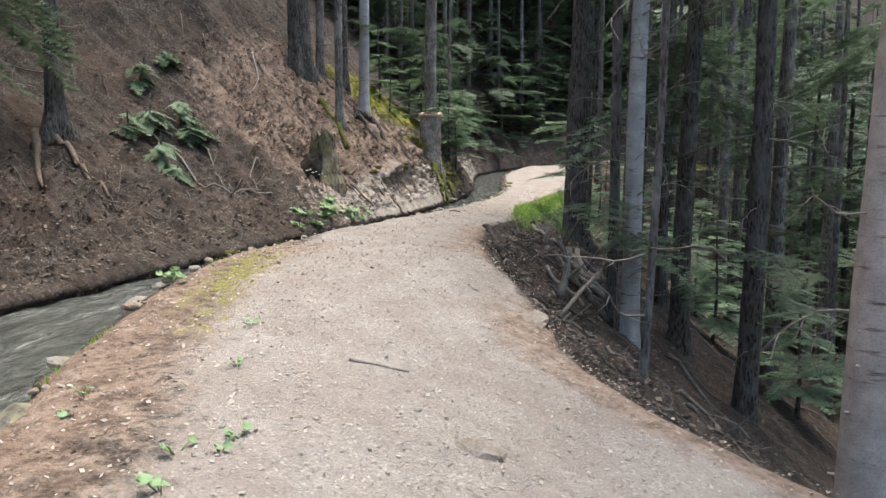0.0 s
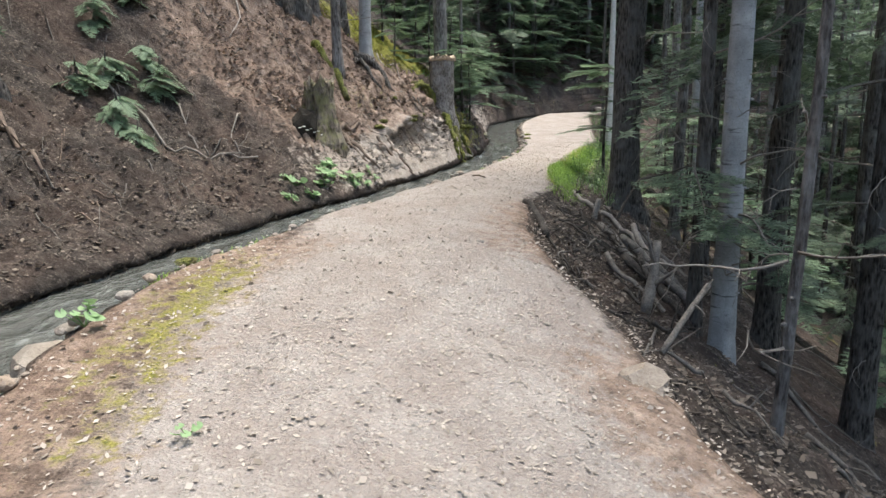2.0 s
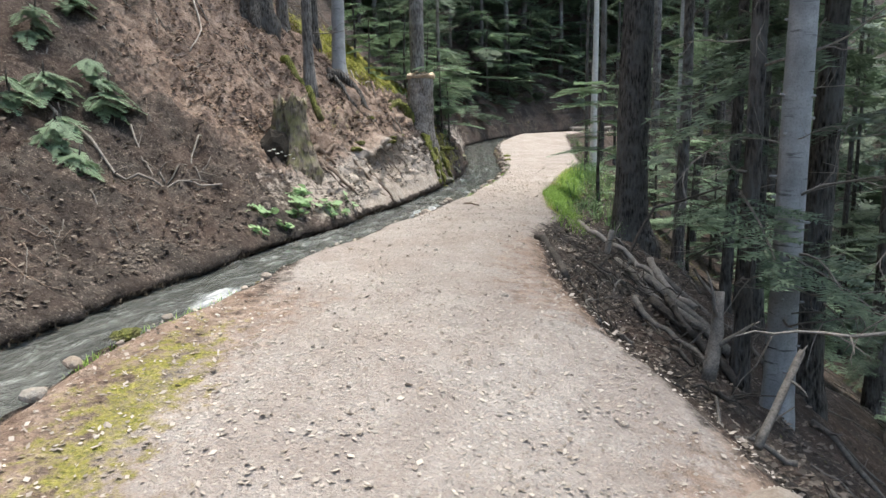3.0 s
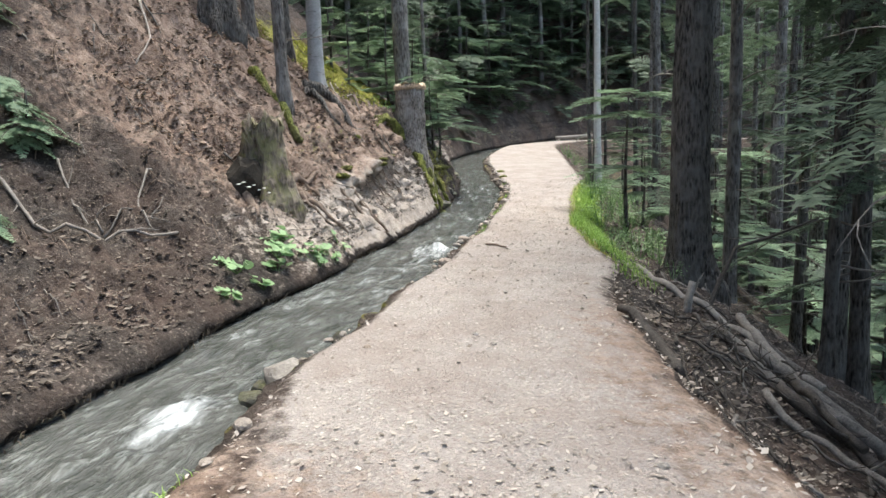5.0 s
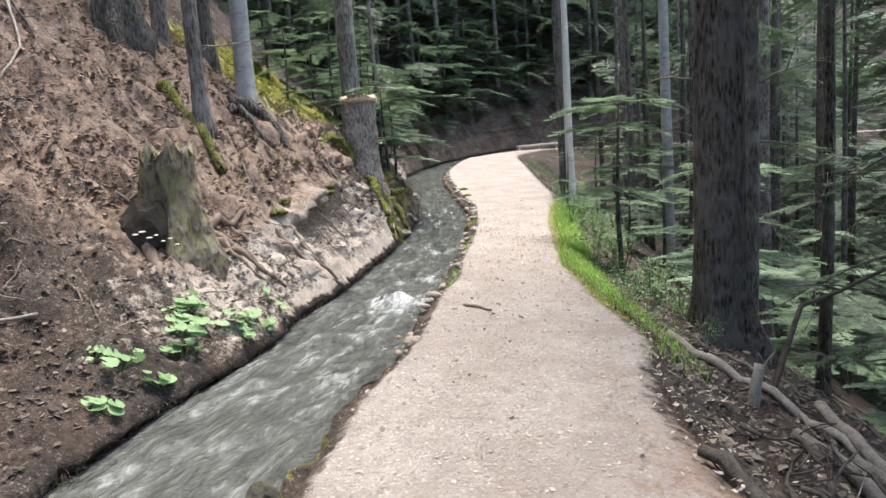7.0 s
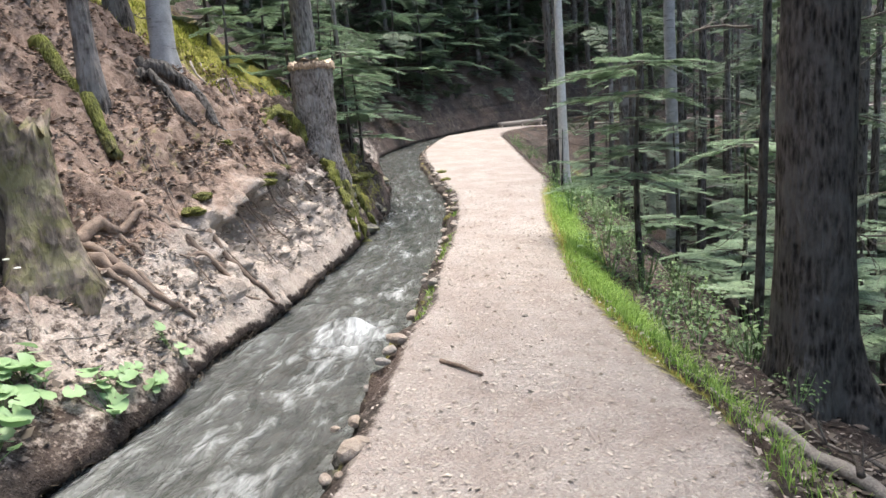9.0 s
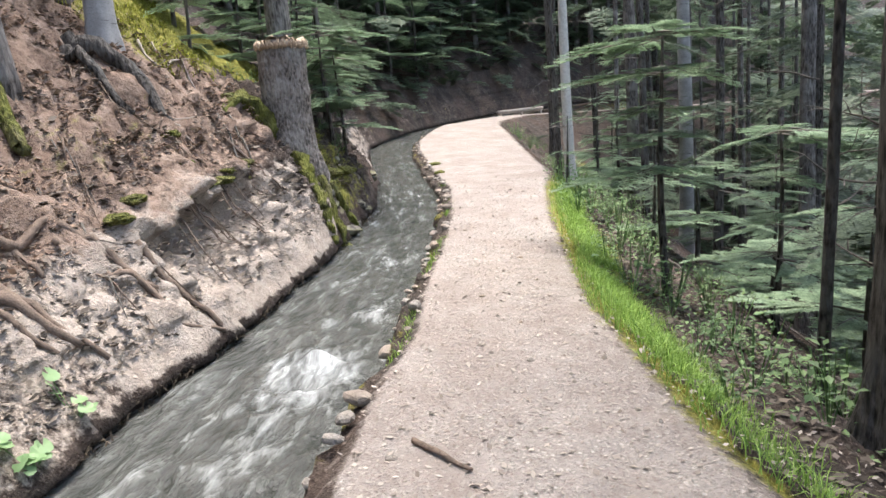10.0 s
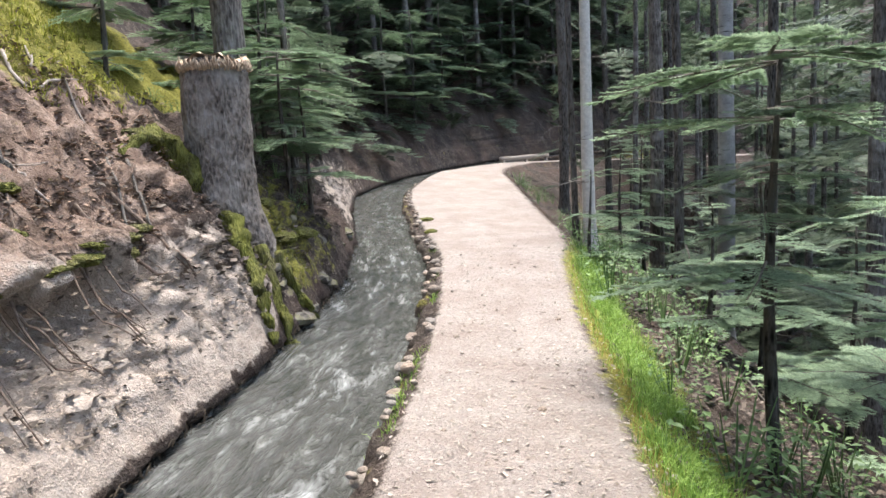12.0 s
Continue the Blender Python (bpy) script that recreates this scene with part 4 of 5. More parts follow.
def fallen_branch(points, r0, r1, seed, label="grey dead branch lying on the slope", lift=0.02, material=None, snags=2, raw=False):
    g = np.random.default_rng(seed)
    P = np.array(points, float) if raw else laid(points, lift)
    if raw:
        t = np.linspace(0, len(P) - 1, (len(P) - 1) * 3 + 1)
        P = np.stack([np.interp(t, range(len(P)), P[:, k]) for k in range(3)], -1)
    ch = [tube(P, np.linspace(r0, r1, len(P)), 8, 0.08, seed=seed)]
    for _ in range(snags):
        k = g.integers(1, len(P) - 1)
        d = P[k] - P[k - 1]
        d = d / np.linalg.norm(d) + g.normal(size=3) * 0.6 + np.array([0, 0, 0.35])
        ch.append(tube(wander(P[k], d, g.uniform(0.08, 0.3) * (1 + 8 * r0), 4, 0.2, g), np.linspace(r0 * 0.45, 0.003, 5), 5))
    ob = part("fallen_branch", mesh_of("fallen_branch", *merge(ch)), material or TWIG)
    return tagged(ob, label, "fallen branch", "fallen branches")


fallen_branch(((2.12, 7.85), (2.3, 7.35), (2.62, 7.05), (2.8, 6.6), (2.85, 6.1)), 0.034, 0.028, 1, "thick barkless fallen limb by the spruce", 0.04, LOG, 2)
fallen_branch(((2.85, 7.1), (2.8, 6.7), (2.85, 6.4), (3.05, 6.05)), 0.042, 0.036, 2, "short broken fallen limb by the spruce", 0.09, LOG, 1)
fallen_branch(((2.6, 7.3, -0.3), (2.78, 7.4, 0.05), (3.0, 7.55, 0.36), (3.35, 7.6, 0.44), (3.9, 7.7, 0.6)), 0.024, 0.012, 3, "dark bent branch leaning against the slope", raw=True, material=BRUSH)
fallen_branch(((2.9, 7.0), (3.4, 6.6), (3.9, 6.1)), 0.04, 0.025, 4)
fallen_branch(((-4.9, 8.0), (-4.3, 7.85), (-3.67, 7.64), (-3.1, 7.9), (-2.6, 8.13)), 0.022, 0.015, 5, "long pale stick lying down the hillside", 0.06, LOG, 4)
fallen_branch(((-3.3, 7.9), (-3.0, 8.3), (-2.9, 8.6)), 0.012, 0.006, 6, "thin pale stick on the hillside", 0.03, TWIG, 3)
fallen_branch(((2.1, 2.3, -0.35), (2.3, 2.5, -0.15), (2.52, 2.75, 0.02)), 0.026, 0.02, 7, "broken stick poking out of the brushwood", raw=True)
fallen_branch(((2.2, 3.3, -0.35), (2.28, 3.4, -0.05), (2.3, 3.45, 0.22)), 0.05, 0.035, 8, "short broken sapling stub by the path", raw=True, snags=3)
fallen_branch(((0.65, 8.69), (0.75, 8.5), (0.84, 8.38)), 0.014, 0.009, 9, "short dark stick lying on the path", 0.012, ROOT, 0)
fallen_branch(((0.55, -0.27), (0.72, -0.24), (0.92, -0.22)), 0.012, 0.008, 10, "short grey stick lying on the path", 0.006, LOG, 0)
# dark tube laid where the rim has an eroded hollow, for its shade
bare_root(((1.32, 5.6), (1.42, 5.4), (1.49, 5.2), (1.5, 4.95)), 0.03, 0.055, 21, "dark stub standing for the shaded hollow in the path's rim", 0.02, BRUSH)
fallen_branch(((2.3, 6.5), (2.5, 6.0), (2.8, 5.75), (3.15, 5.3)), 0.045, 0.048, 22, "fallen log lying along the path's rim", 0.06, TWIG, 2)
fallen_branch(((2.55, 6.35), (2.8, 6.0), (3.15, 5.7)), 0.05, 0.045, 23, "sawn grey log in a heap of deadwood", 0.09, TWIG, 1)
fallen_branch(((2.45, 5.6), (2.75, 5.15), (2.95, 4.6)), 0.045, 0.04, 24, "dark rotten log in a heap of deadwood", 0.06, BRUSH, 2)
fallen_branch(((2.2, 5.3), (2.5, 4.8), (2.6, 4.3)), 0.03, 0.02, 25, "grey broken limb in a heap of deadwood", 0.08, TWIG, 3)
fallen_branch(((2.7, 5.9), (2.6, 5.4), (2.65, 4.9)), 0.035, 0.03, 26, "dark rotten log in a heap of deadwood", 0.16, BRUSH, 2)
fallen_branch(((2.3, 6.95, -0.12), (2.32, 6.95, 0.02), (2.36, 6.98, 0.16)), 0.04, 0.032, 27, "short pale stub standing beside the fallen limb", raw=True, material=LOG, snags=1)
fallen_branch(((-1.76, 14.35), (-1.49, 14.18), (-1.34, 14.41), (-1.1, 14.35)), 0.014, 0.009, 28, "pale curved stick on the reddish bank", 0.04, SNAG_BARK, 2)
fallen_branch(((-1.85, 14.96), (-1.75, 14.85), (-1.62, 14.5)), 0.012, 0.008, 29, "pale curved stick on the reddish bank", 0.05, SNAG_BARK, 1)
fallen_branch(((-1.27, 13.15), (-1.16, 13.12), (-1.06, 13.2)), 0.014, 0.01, 30, "pale stick on the reddish bank", 0.03, SNAG_BARK, 1)
fallen_branch(((-4.03, 11.36), (-3.73, 10.93), (-3.81, 10.48)), 0.016, 0.01, 31, "pale bent stick high on the hillside", 0.05, SNAG_BARK, 1)
fallen_branch(((-3.1, 8.85), (-3.15, 8.5), (-3.0, 8.2), (-2.85, 8.1)), 0.014, 0.008, 32, "thin bent twig on the hillside", 0.05, LOG, 3)
fallen_branch(((-3.9, 8.4), (-3.6, 8.1), (-3.3, 7.96)), 0.014, 0.01, 33, "thin bent twig on the hillside", 0.05, LOG, 3)
fallen_branch(((3.9, 5.2), (4.3, 4.6), (4.6, 4.0)), 0.03, 0.02, 11)
fallen_branch(((3.6, 3.4), (4.1, 3.0), (4.5, 2.5)), 0.025, 0.015, 12)
fallen_branch(((-0.95, 14.0), (-0.8, 13.75), (-0.72, 13.6)), 0.012, 0.01, 13, "short pale stick on the bank", 0.02)
fallen_branch(((-0.85, 14.15), (-0.7, 13.9), (-0.6, 13.75)), 0.012, 0.01, 14, "short pale stick on the bank", 0.02)
g = np.random.default_rng(55)
for k in range(56):
    y = g.uniform(0.0, 7.6)
    d = abs(g.normal(0.45, 0.45)) + 0.05
    x = float(rim(y)) + d
    a = g.uniform(-3.1, 3.1)
    ln = g.uniform(0.2, 0.7)
    q = (x + math.cos(a) * ln, y + math.sin(a) * ln)
    if q[0] < rim(q[1]) + 0.02:
        continue
    fallen_branch(((x, y), ((x + q[0]) / 2 + g.normal() * 0.04, (y + q[1]) / 2), q), g.uniform(0.007, 0.022), 0.004, 200 + k, "dead twig in a heap of brushwood by the path", g.uniform(0.01, 0.16), BRUSH if k % 5 else TWIG, 3)
for k in range(70):
    y = g.uniform(-2, 18)
    x = float(rim(y)) + g.uniform(0.8, 6)
    a, ln = g.normal(-0.5, 0.8), g.uniform(0.4, 1.6)
    fallen_branch(((x, y), (x + math.cos(a) * ln * 0.5, y + math.sin(a) * ln * 0.5 + g.normal() * 0.05), (x + math.cos(a) * ln, y + math.sin(a) * ln)), g.uniform(0.008, 0.025), 0.005, 400 + k, "dead branch on the shaded forest floor", 0.03, TWIG, 2)
for k in range(110):
    y = g.uniform(1, 12)
    x = float(left(y)) - g.uniform(0.7, 5)
    a, ln = g.normal(-0.4, 0.9), g.uniform(0.2, 0.8)
    fallen_branch(((x, y), (x + math.cos(a) * ln * 0.5, y + math.sin(a) * ln * 0.5), (min(x + math.cos(a) * ln, float(left(y)) - 0.2), y + math.sin(a) * ln)), g.uniform(0.005, 0.016), 0.003, 600 + k, "thin dead twig on the needle-strewn hillside", 0.02, TWIG if k % 2 else ROOT, 2)


def rail():
    base = new("log_railing")
    a, b = np.array([6.1, 33.6, 0]), np.array([8.7, 36.7, 0])
    base.location = (6.1, 33.6, ground_z(6.1, 33.6))
    o = np.array(base.location)
    za, zb = o[2] + 0.14, o[2] + 0.2
    ln = np.linspace(0, 1, 8)
    P = a + (b - a) * ln[:, None]
    P[:, 2] = za + (zb - za) * ln
    part("rail", mesh_of("rail", *tube(P - o, np.full(8, 0.085), 10, 0.04)), LOG, base, "pale barkless log")
    for u in (0.04, 0.5, 0.96):
        p = a + (b - a) * u
        z = ground_z(p[0], p[1])
        q = np.array([[p[0], p[1], z - 0.3], [p[0], p[1], z + 0.2], [p[0], p[1], za + (zb - za) * u - 0.06]])
        part("post", mesh_of("post", *tube(q - o, [0.07, 0.07, 0.065], 10, 0.04)), LOG, base)
    tagged(base, "low log railing at the far bend of the path", "railing")


rail()


# ---- stones ----
def stone_mesh(seed):
    bm = bmesh.new()
    bmesh.ops.create_icosphere(bm, subdivisions=2, radius=1)
    g = np.random.default_rng(seed)
    o = Vector(g.uniform(0, 50, 3))
    cuts = [Vector(g.normal(size=3)).normalized() for _ in range(6)]
    for v in bm.verts:
        n = v.co.copy()
        k = 1 + 0.3 * noise.noise(n * 1.3 + o)
        for c in cuts:
            k = min(k, 0.82 / max(0.2, n.dot(c)))
        v.co = n * k
        v.co.z *= 0.6
    me = bpy.data.meshes.new("stone")
    bm.to_mesh(me)
    bm.free()
    me.materials.append(STONE)
    return me


STONES = [stone_mesh(k) for k in range(8)]


def stone(x, y, size, k, label="grey-brown rounded stone at the water's edge", sink=0.3, group="stones by the channel", z=None):
    ob = new("stone", STONES[k % 8])
    g = np.random.default_rng(900 + k)
    ob.matrix_world = Matrix.Translation((x, y, (ground_z(x, y) if z is None else z) + size * (0.55 - sink))) @ Euler((g.uniform(-0.2, 0.2), g.uniform(-0.2, 0.2), g.uniform(0, 6.28))).to_matrix().to_4x4() @ Matrix.Diagonal((size * g.uniform(0.8, 1.3), size * g.uniform(0.8, 1.2), size, 1))
    if "dark" in label:
        ob.material_slots[0].link = "OBJECT"
        ob.material_slots[0].material = WET_ROCK if "wet" in label else BANK_ROCK
    return tagged(ob, label, "stone", group)


stone(-0.96, 5.25, 0.13, 3, "flat grey stone edging the channel", 0.2, z=-0.02)
stone(-1.02, 5.1, 0.16, 4, "wet dark stone at the water's edge", z=-0.18)
stone(-1.0, 4.8, 0.14, 2, "wet dark stone at the water's edge", z=-0.2)
stone(-1.12, 5.35, 0.12, 5, "wet dark stone at the water's edge", z=-0.15)
stone(-1.1, 5.05, 0.11, 6, "wet dark stone at the water's edge", z=-0.1)
stone(-1.02, 4.55, 0.11, 1, "wet dark mossy stone edging the channel", z=-0.12)
stone(-0.72, 6.3, 0.11, 2, "wet dark stone at the water's edge", z=-0.08)
stone(-0.5, 6.4, 0.1, 4, "wet dark stone at the water's edge", z=-0.05)
stone(0.1, 8.2, 0.1, 4, "wet dark stone at the water's edge", z=0.02)
stone(0.05, 8.0, 0.09, 5, "wet dark stone at the water's edge", z=0.0)
stone(1.76, 1.36, 0.13, 3, "flat pale slab jutting from the path's rim", 0.5, "stones in the path", z=-0.2)
stone(-1.55, 1.42, 0.3, 7, "flat grey slab beside the channel", 0.2, z=-0.33)
stone(-1.45, 1.9, 0.14, 0, "wet dark slab beside the channel", 0.2, z=-0.2)
stone(-0.95, -1.2, 0.2, 2, "dark mossy stone at the water's edge", z=-0.3)
stone(1.38, -1.07, 0.13, 6, "flat grey stone set in the path", 0.72, "stones in the path")
stone(-0.05, 11.1, 0.1, 1, "dark wet stone breaking the rapids", z=-0.07)
g = np.random.default_rng(65)
for k in range(22):
    y = g.uniform(14.9, 19.0)
    d = g.uniform(0.02, 0.4)
    size = g.uniform(0.14, 0.3)
    x = float(left(y)) - d - size * 0.75
    ob = stone(x, y, size, k, "dark mossy rock ledge in the bank", 0, "rocks in the bank", z=ground_z(float(left(y)) - d, y) - size * 0.85)
    ob.scale = (size * 0.9, size * 1.3, size * 0.7)
    ob.material_slots[0].link = "OBJECT"
    ob.material_slots[0].material = BANK_ROCK
g = np.random.default_rng(66)
for k in range(150):
    y = g.uniform(7.5, 26) if k < 120 else g.uniform(-1, 5.5)
    u = g.uniform(-0.14, 0.05)
    x = float(edge_x(y)) + u
    top = float(path_z(x, y))
    stone(x, y, 0.02 + 0.055 * g.uniform() ** 2, k, z=top - 0.02 if u > -0.05 else top - g.uniform(0.06, 0.22))
for k in range(44):
    y = g.uniform(-2.5, 16)
    x = float(edge_x(y)) + g.uniform(0.15, 0.95) * float(rim(y) - edge_x(y))
    stone(x, y, g.uniform(0.012, 0.03), k + 64, "small pale stone on the gravel path", 0.55, "stones in the path")


# ---- plants ----
def leaf_mesh(seed):
    """A round, toothed, cupped leaf on a short stalk."""
    g = np.random.default_rng(seed)
    a = np.linspace(0.35, 2 * np.pi - 0.35, 18)
    r = 0.5 * (1 + 0.07 * np.sin(9 * a + seed)) * (1 - 0.1 * np.cos(a))
    rim_v = np.stack([-r * np.cos(a) , r * np.sin(a), 0.07 * np.cos(2 * a) + 0.06], -1)
    mid = np.stack([-0.5 * r * np.cos(a), 0.5 * r * np.sin(a), 0.02 * np.cos(3 * a) + 0.03], -1)
    V = np.concatenate([rim_v, mid, [[0, 0, 0]]])
    F = [[k, k + 1, 18 + k + 1, 18 + k] for k in range(17)] + [[18 + k, 18 + k + 1, 36] for k in range(17)]
    me = mesh_of("leaf", V, F)
    me.materials.append(LEAF)
    return me


LEAVES = [leaf_mesh(k) for k in range(4)]


def butterbur(x, y, size, count, seed, label="low plant with round light green leaves"):
    g = np.random.default_rng(seed)
    base = new("butterbur_plant")
    z = ground_z(x, y)
    base.location = (x, y, z)
    for k in range(count):
        yaw = g.uniform(0, 6.28)
        r = size * g.uniform(0.3, 1.5)
        px, py = r * math.cos(yaw), r * math.sin(yaw)
        if x < left(y):
            px = min(px, float(left(y)) - x - 0.02)
        pz = max(0, ground_z(x + px, y + py) - z) + size * g.uniform(0.4, 0.9)
        s = size * g.uniform(0.55, 1.15)
        leaf = new("leaf", LEAVES[g.integers(4)])
        leaf.parent = base
        leaf.matrix_local = Matrix.Translation((px, py, pz)) @ Euler((g.normal() * 0.3, 0.35 + g.normal() * 0.25, g.uniform(-1, 1))).to_matrix().to_4x4() @ Matrix.Diagonal((s, s, s, 1))
        st = tube(np.array([[0, 0, -0.02], [px * 0.6, py * 0.6, pz * 0.5], [px, py, pz]]), [0.004, 0.003, 0.003], 4)
        part("stalk", mesh_of("stalk", *st), HERB, base)
    return tagged(base, label, "plant", "butterbur on the bank")


for k, (x, y, s, c) in enumerate(((-1.91, 7.45, 0.10, 6), (-1.97, 7.9, 0.10, 5), (-1.7, 8.6, 0.12, 8), (-1.66, 8.36, 0.11, 7), (-1.3, 9.0, 0.11, 9), (-1.35, 9.2, 0.10, 7), (-2.2, 8.0, 0.07, 3),
                                  (-1.72, 7.95, 0.08, 5), (-1.74, 8.95, 0.12, 8), (-1.12, 9.85, 0.08, 4), (-1.6, 8.8, 0.10, 6), (-1.15, 9.4, 0.08, 5))):
    butterbur(x, y, s * 1.2, c + 3, 300 + k)
for k, (x, y, s, c) in enumerate(((0.18, -1.98, 0.07, 4), (0.09, -1.66, 0.06, 3), (0.31, -1.47, 0.05, 5), (0.26, -1.61, 0.05, 3), (-0.26, 0.26, 0.05, 4), (-0.05, -0.55, 0.04, 5), (-0.67, -1.07, 0.05, 4), (-1.3, 1.3, 0.10, 8), (-0.62, -1.35, 0.05, 3), (-0.95, 4.95, 0.06, 6), (-1.15, 3.2, 0.05, 5), (-1.25, 2.75, 0.05, 4), (-0.85, 5.3, 0.05, 5))):
    butterbur(x, y, s, c, 340 + k, "small bright green seedling beside the path")


def herb_mesh(seed, count, height, spread):
    g = np.random.default_rng(seed)
    ch = []
    for _ in range(count):
        yaw, r, z = g.uniform(0, 6.28), spread * math.sqrt(g.uniform()), height * g.uniform(0.1, 1)
        s = g.uniform(0.025, 0.06)
        v = np.array([[0, 0, 0], [0.5, 0.32, 0.08], [1.1, 0, -0.05], [0.5, -0.32, 0.08]]) * s
        ch.append((turned(v, g.uniform(0, 6.28), g.uniform(-0.5, 0.5), (r * math.cos(yaw), r * math.sin(yaw), z)), np.array([[0, 1, 2, 3]])))
    for _ in range(7):
        yaw, r = g.uniform(0, 6.28), spread * 0.7 * g.uniform()
        ch.append(tube(np.array([[0, 0, -0.05], [r * math.cos(yaw) * 0.6, r * math.sin(yaw) * 0.6, height * 0.5], [r * math.cos(yaw), r * math.sin(yaw), height]]), [0.005, 0.004, 0.002], 4))
    return merge(ch)


HERBS = [herb_mesh(k, 90, 0.34, 0.26) for k in range(4)]
g = np.random.default_rng(77)
chunks = []
for k in range(84):
    if k > 63:
        y = g.uniform(17.5, 27)
        x = float(rim(y)) + g.uniform(0.05, 0.9)
        size = g.uniform(0.5, 1.1)
    elif k < 48:
        y = g.uniform(8.5, 17.6)
        x = float(rim(y)) + (g.uniform(0.25, 1.5) if y < 14 else g.uniform(0.05, 1.6))
        size = g.uniform(0.6, 1.3)
    else:
        y = g.uniform(15.2, 18.5)
        x = float(left(y)) - g.uniform(0.4, 1.6)
        size = g.uniform(0.4, 0.8)
    v, f = HERBS[k % 4]
    chunks.append((turned(v, g.uniform(0, 6.28), 0, (x, y, ground_z(x, y)), size), f))
tagged(part("undergrowth", mesh_of("undergrowth", *merge(chunks), smooth=False), HERB), "leafy green herbs on the slope below the path", "undergrowth", kind="stuff")


def blades(spots, name, label, material, h0, h1, width, bend=0.5):
    g = np.random.default_rng(len(spots))
    P = np.array(spots)
    n = len(P)
    h = g.uniform(h0, h1, n)
    yaw = g.uniform(0, 6.283, n)
    lean = g.uniform(0.1, bend, n)
    d = np.stack([np.cos(yaw), np.sin(yaw), np.zeros(n)], -1)
    s = np.stack([-np.sin(yaw), np.cos(yaw), np.zeros(n)], -1) * width
    up = np.array([0, 0, 1.0])
    mid = P + up * (h * 0.55)[:, None] + d * (h * lean * 0.35)[:, None]
    tip = P + up * (h * (1 - 0.35 * lean))[:, None] + d * (h * lean * 1.1)[:, None]
    V = np.stack([P - s, P + s, mid + s * 0.7, mid - s * 0.7, tip], 1).reshape(-1, 3)
    i = np.arange(n)[:, None] * 5
    F = (i + np.array([[0, 1, 2, 3]])).tolist() + (i + np.array([[3, 2, 4]])).tolist()
    tagged(part(name, mesh_of(name, V, F, False), material), label, "grass", kind="stuff")


spots = []
while len(spots) < 20000:
    y = g.uniform(7.0, 18.0)
    keep = np.interp(y, (7, 8.5, 9.8, 16, 18), (0.12, 0.3, 1, 1, 0.2))
    if g.uniform() > keep * (0.35 + 0.65 * (nz(0, y, 0, 1.4) > -0.25)):
        continue
    x = float(rim(y)) + g.normal(0.13, 0.11) + 0.1 * (y > 12)
    if x < rim(y) - 0.12:
        continue
    spots.append((x, y, ground_z(x, y) - 0.01))
blades(spots, "grass", "fresh bright green grass along the path's rim", GRASS, 0.04, 0.13, 0.0026, 1.2)
spots = []
while len(spots) < 1100:
    y = g.uniform(-1.5, 20)
    if nz(3, y, 0, 1.1) < 0.18:
        continue
    x = float(edge_x(y)) + g.normal(-0.02, 0.05)
    spots.append((x, y, float(path_z(x, y)) - 0.05 - max(0, float(edge_x(y)) - x)))
blades(spots, "bank_grass", "short green grass and moss hanging over the channel's edge", GRASS, 0.025, 0.07, 0.003, 1.2)

spots = []
while len(spots) < 7000:
    y = g.uniform(13.9, 18.5)
    d = g.uniform(1.5, 3.4)
    x = float(left(y)) - d
    if nz(x, y, 2, 0.9) > -0.15:
        spots.append((x, y, ground_z(x, y) - 0.01))
blades(spots, "moss_turf", "yellow-green mossy turf between the trees", MOSS, 0.03, 0.1, 0.006, 1.2)


def moss_cushion(x, y, r, k, z=None):
    bm = bmesh.new()
    bmesh.ops.create_icosphere(bm, subdivisions=4, radius=1)
    for v in bm.verts:
        n = 1 + 0.3 * noise.noise(v.co * 1.7 + Vector((k, 0, 0))) + 0.14 * noise.noise(v.co * 7) + 0.08 * noise.noise(v.co * 17)
        v.co = Vector((v.co.x * r * n, v.co.y * r * 1.3 * n, v.co.z * r * 0.4 * n))
    me = bpy.data.meshes.new("moss_cushion")
    bm.to_mesh(me)
    bm.free()
    ob = part("moss_cushion", me, MOSSY)
    ob.location = (x, y, ground_z(x, y) if z is None else z)
    tagged(ob, "yellow-green moss cushion on the bank", "moss", "moss cushions")


for k, (x, y, r) in enumerate(((-1.22, 2.45, 0.07), (-1.3, 2.25, 0.06), (-0.75, 14.75, 0.17), (-0.9, 14.6, 0.14), (-1.05, 12.55, 0.10), (-1.0, 12.2, 0.08), (-1.2, 12.9, 0.1), (0.15, 15.4, 0.14), (0.3, 15.9, 0.16), (-0.1, 15.6, 0.15), (2.05, 20.5, 0.12), (2.0, 19.2, 0.1))):
    moss_cushion(x, y, r, k)


g = np.random.default_rng(35)
for k in range(16):
    y = 11.4 + 2.3 * k / 15 + g.uniform(-0.06, 0.06)
    x = float(left(y)) - g.uniform(0.62, 0.78)
    moss_cushion(x, y, g.uniform(0.06, 0.11), 20 + k, ground_z(x, y) + 0.02)

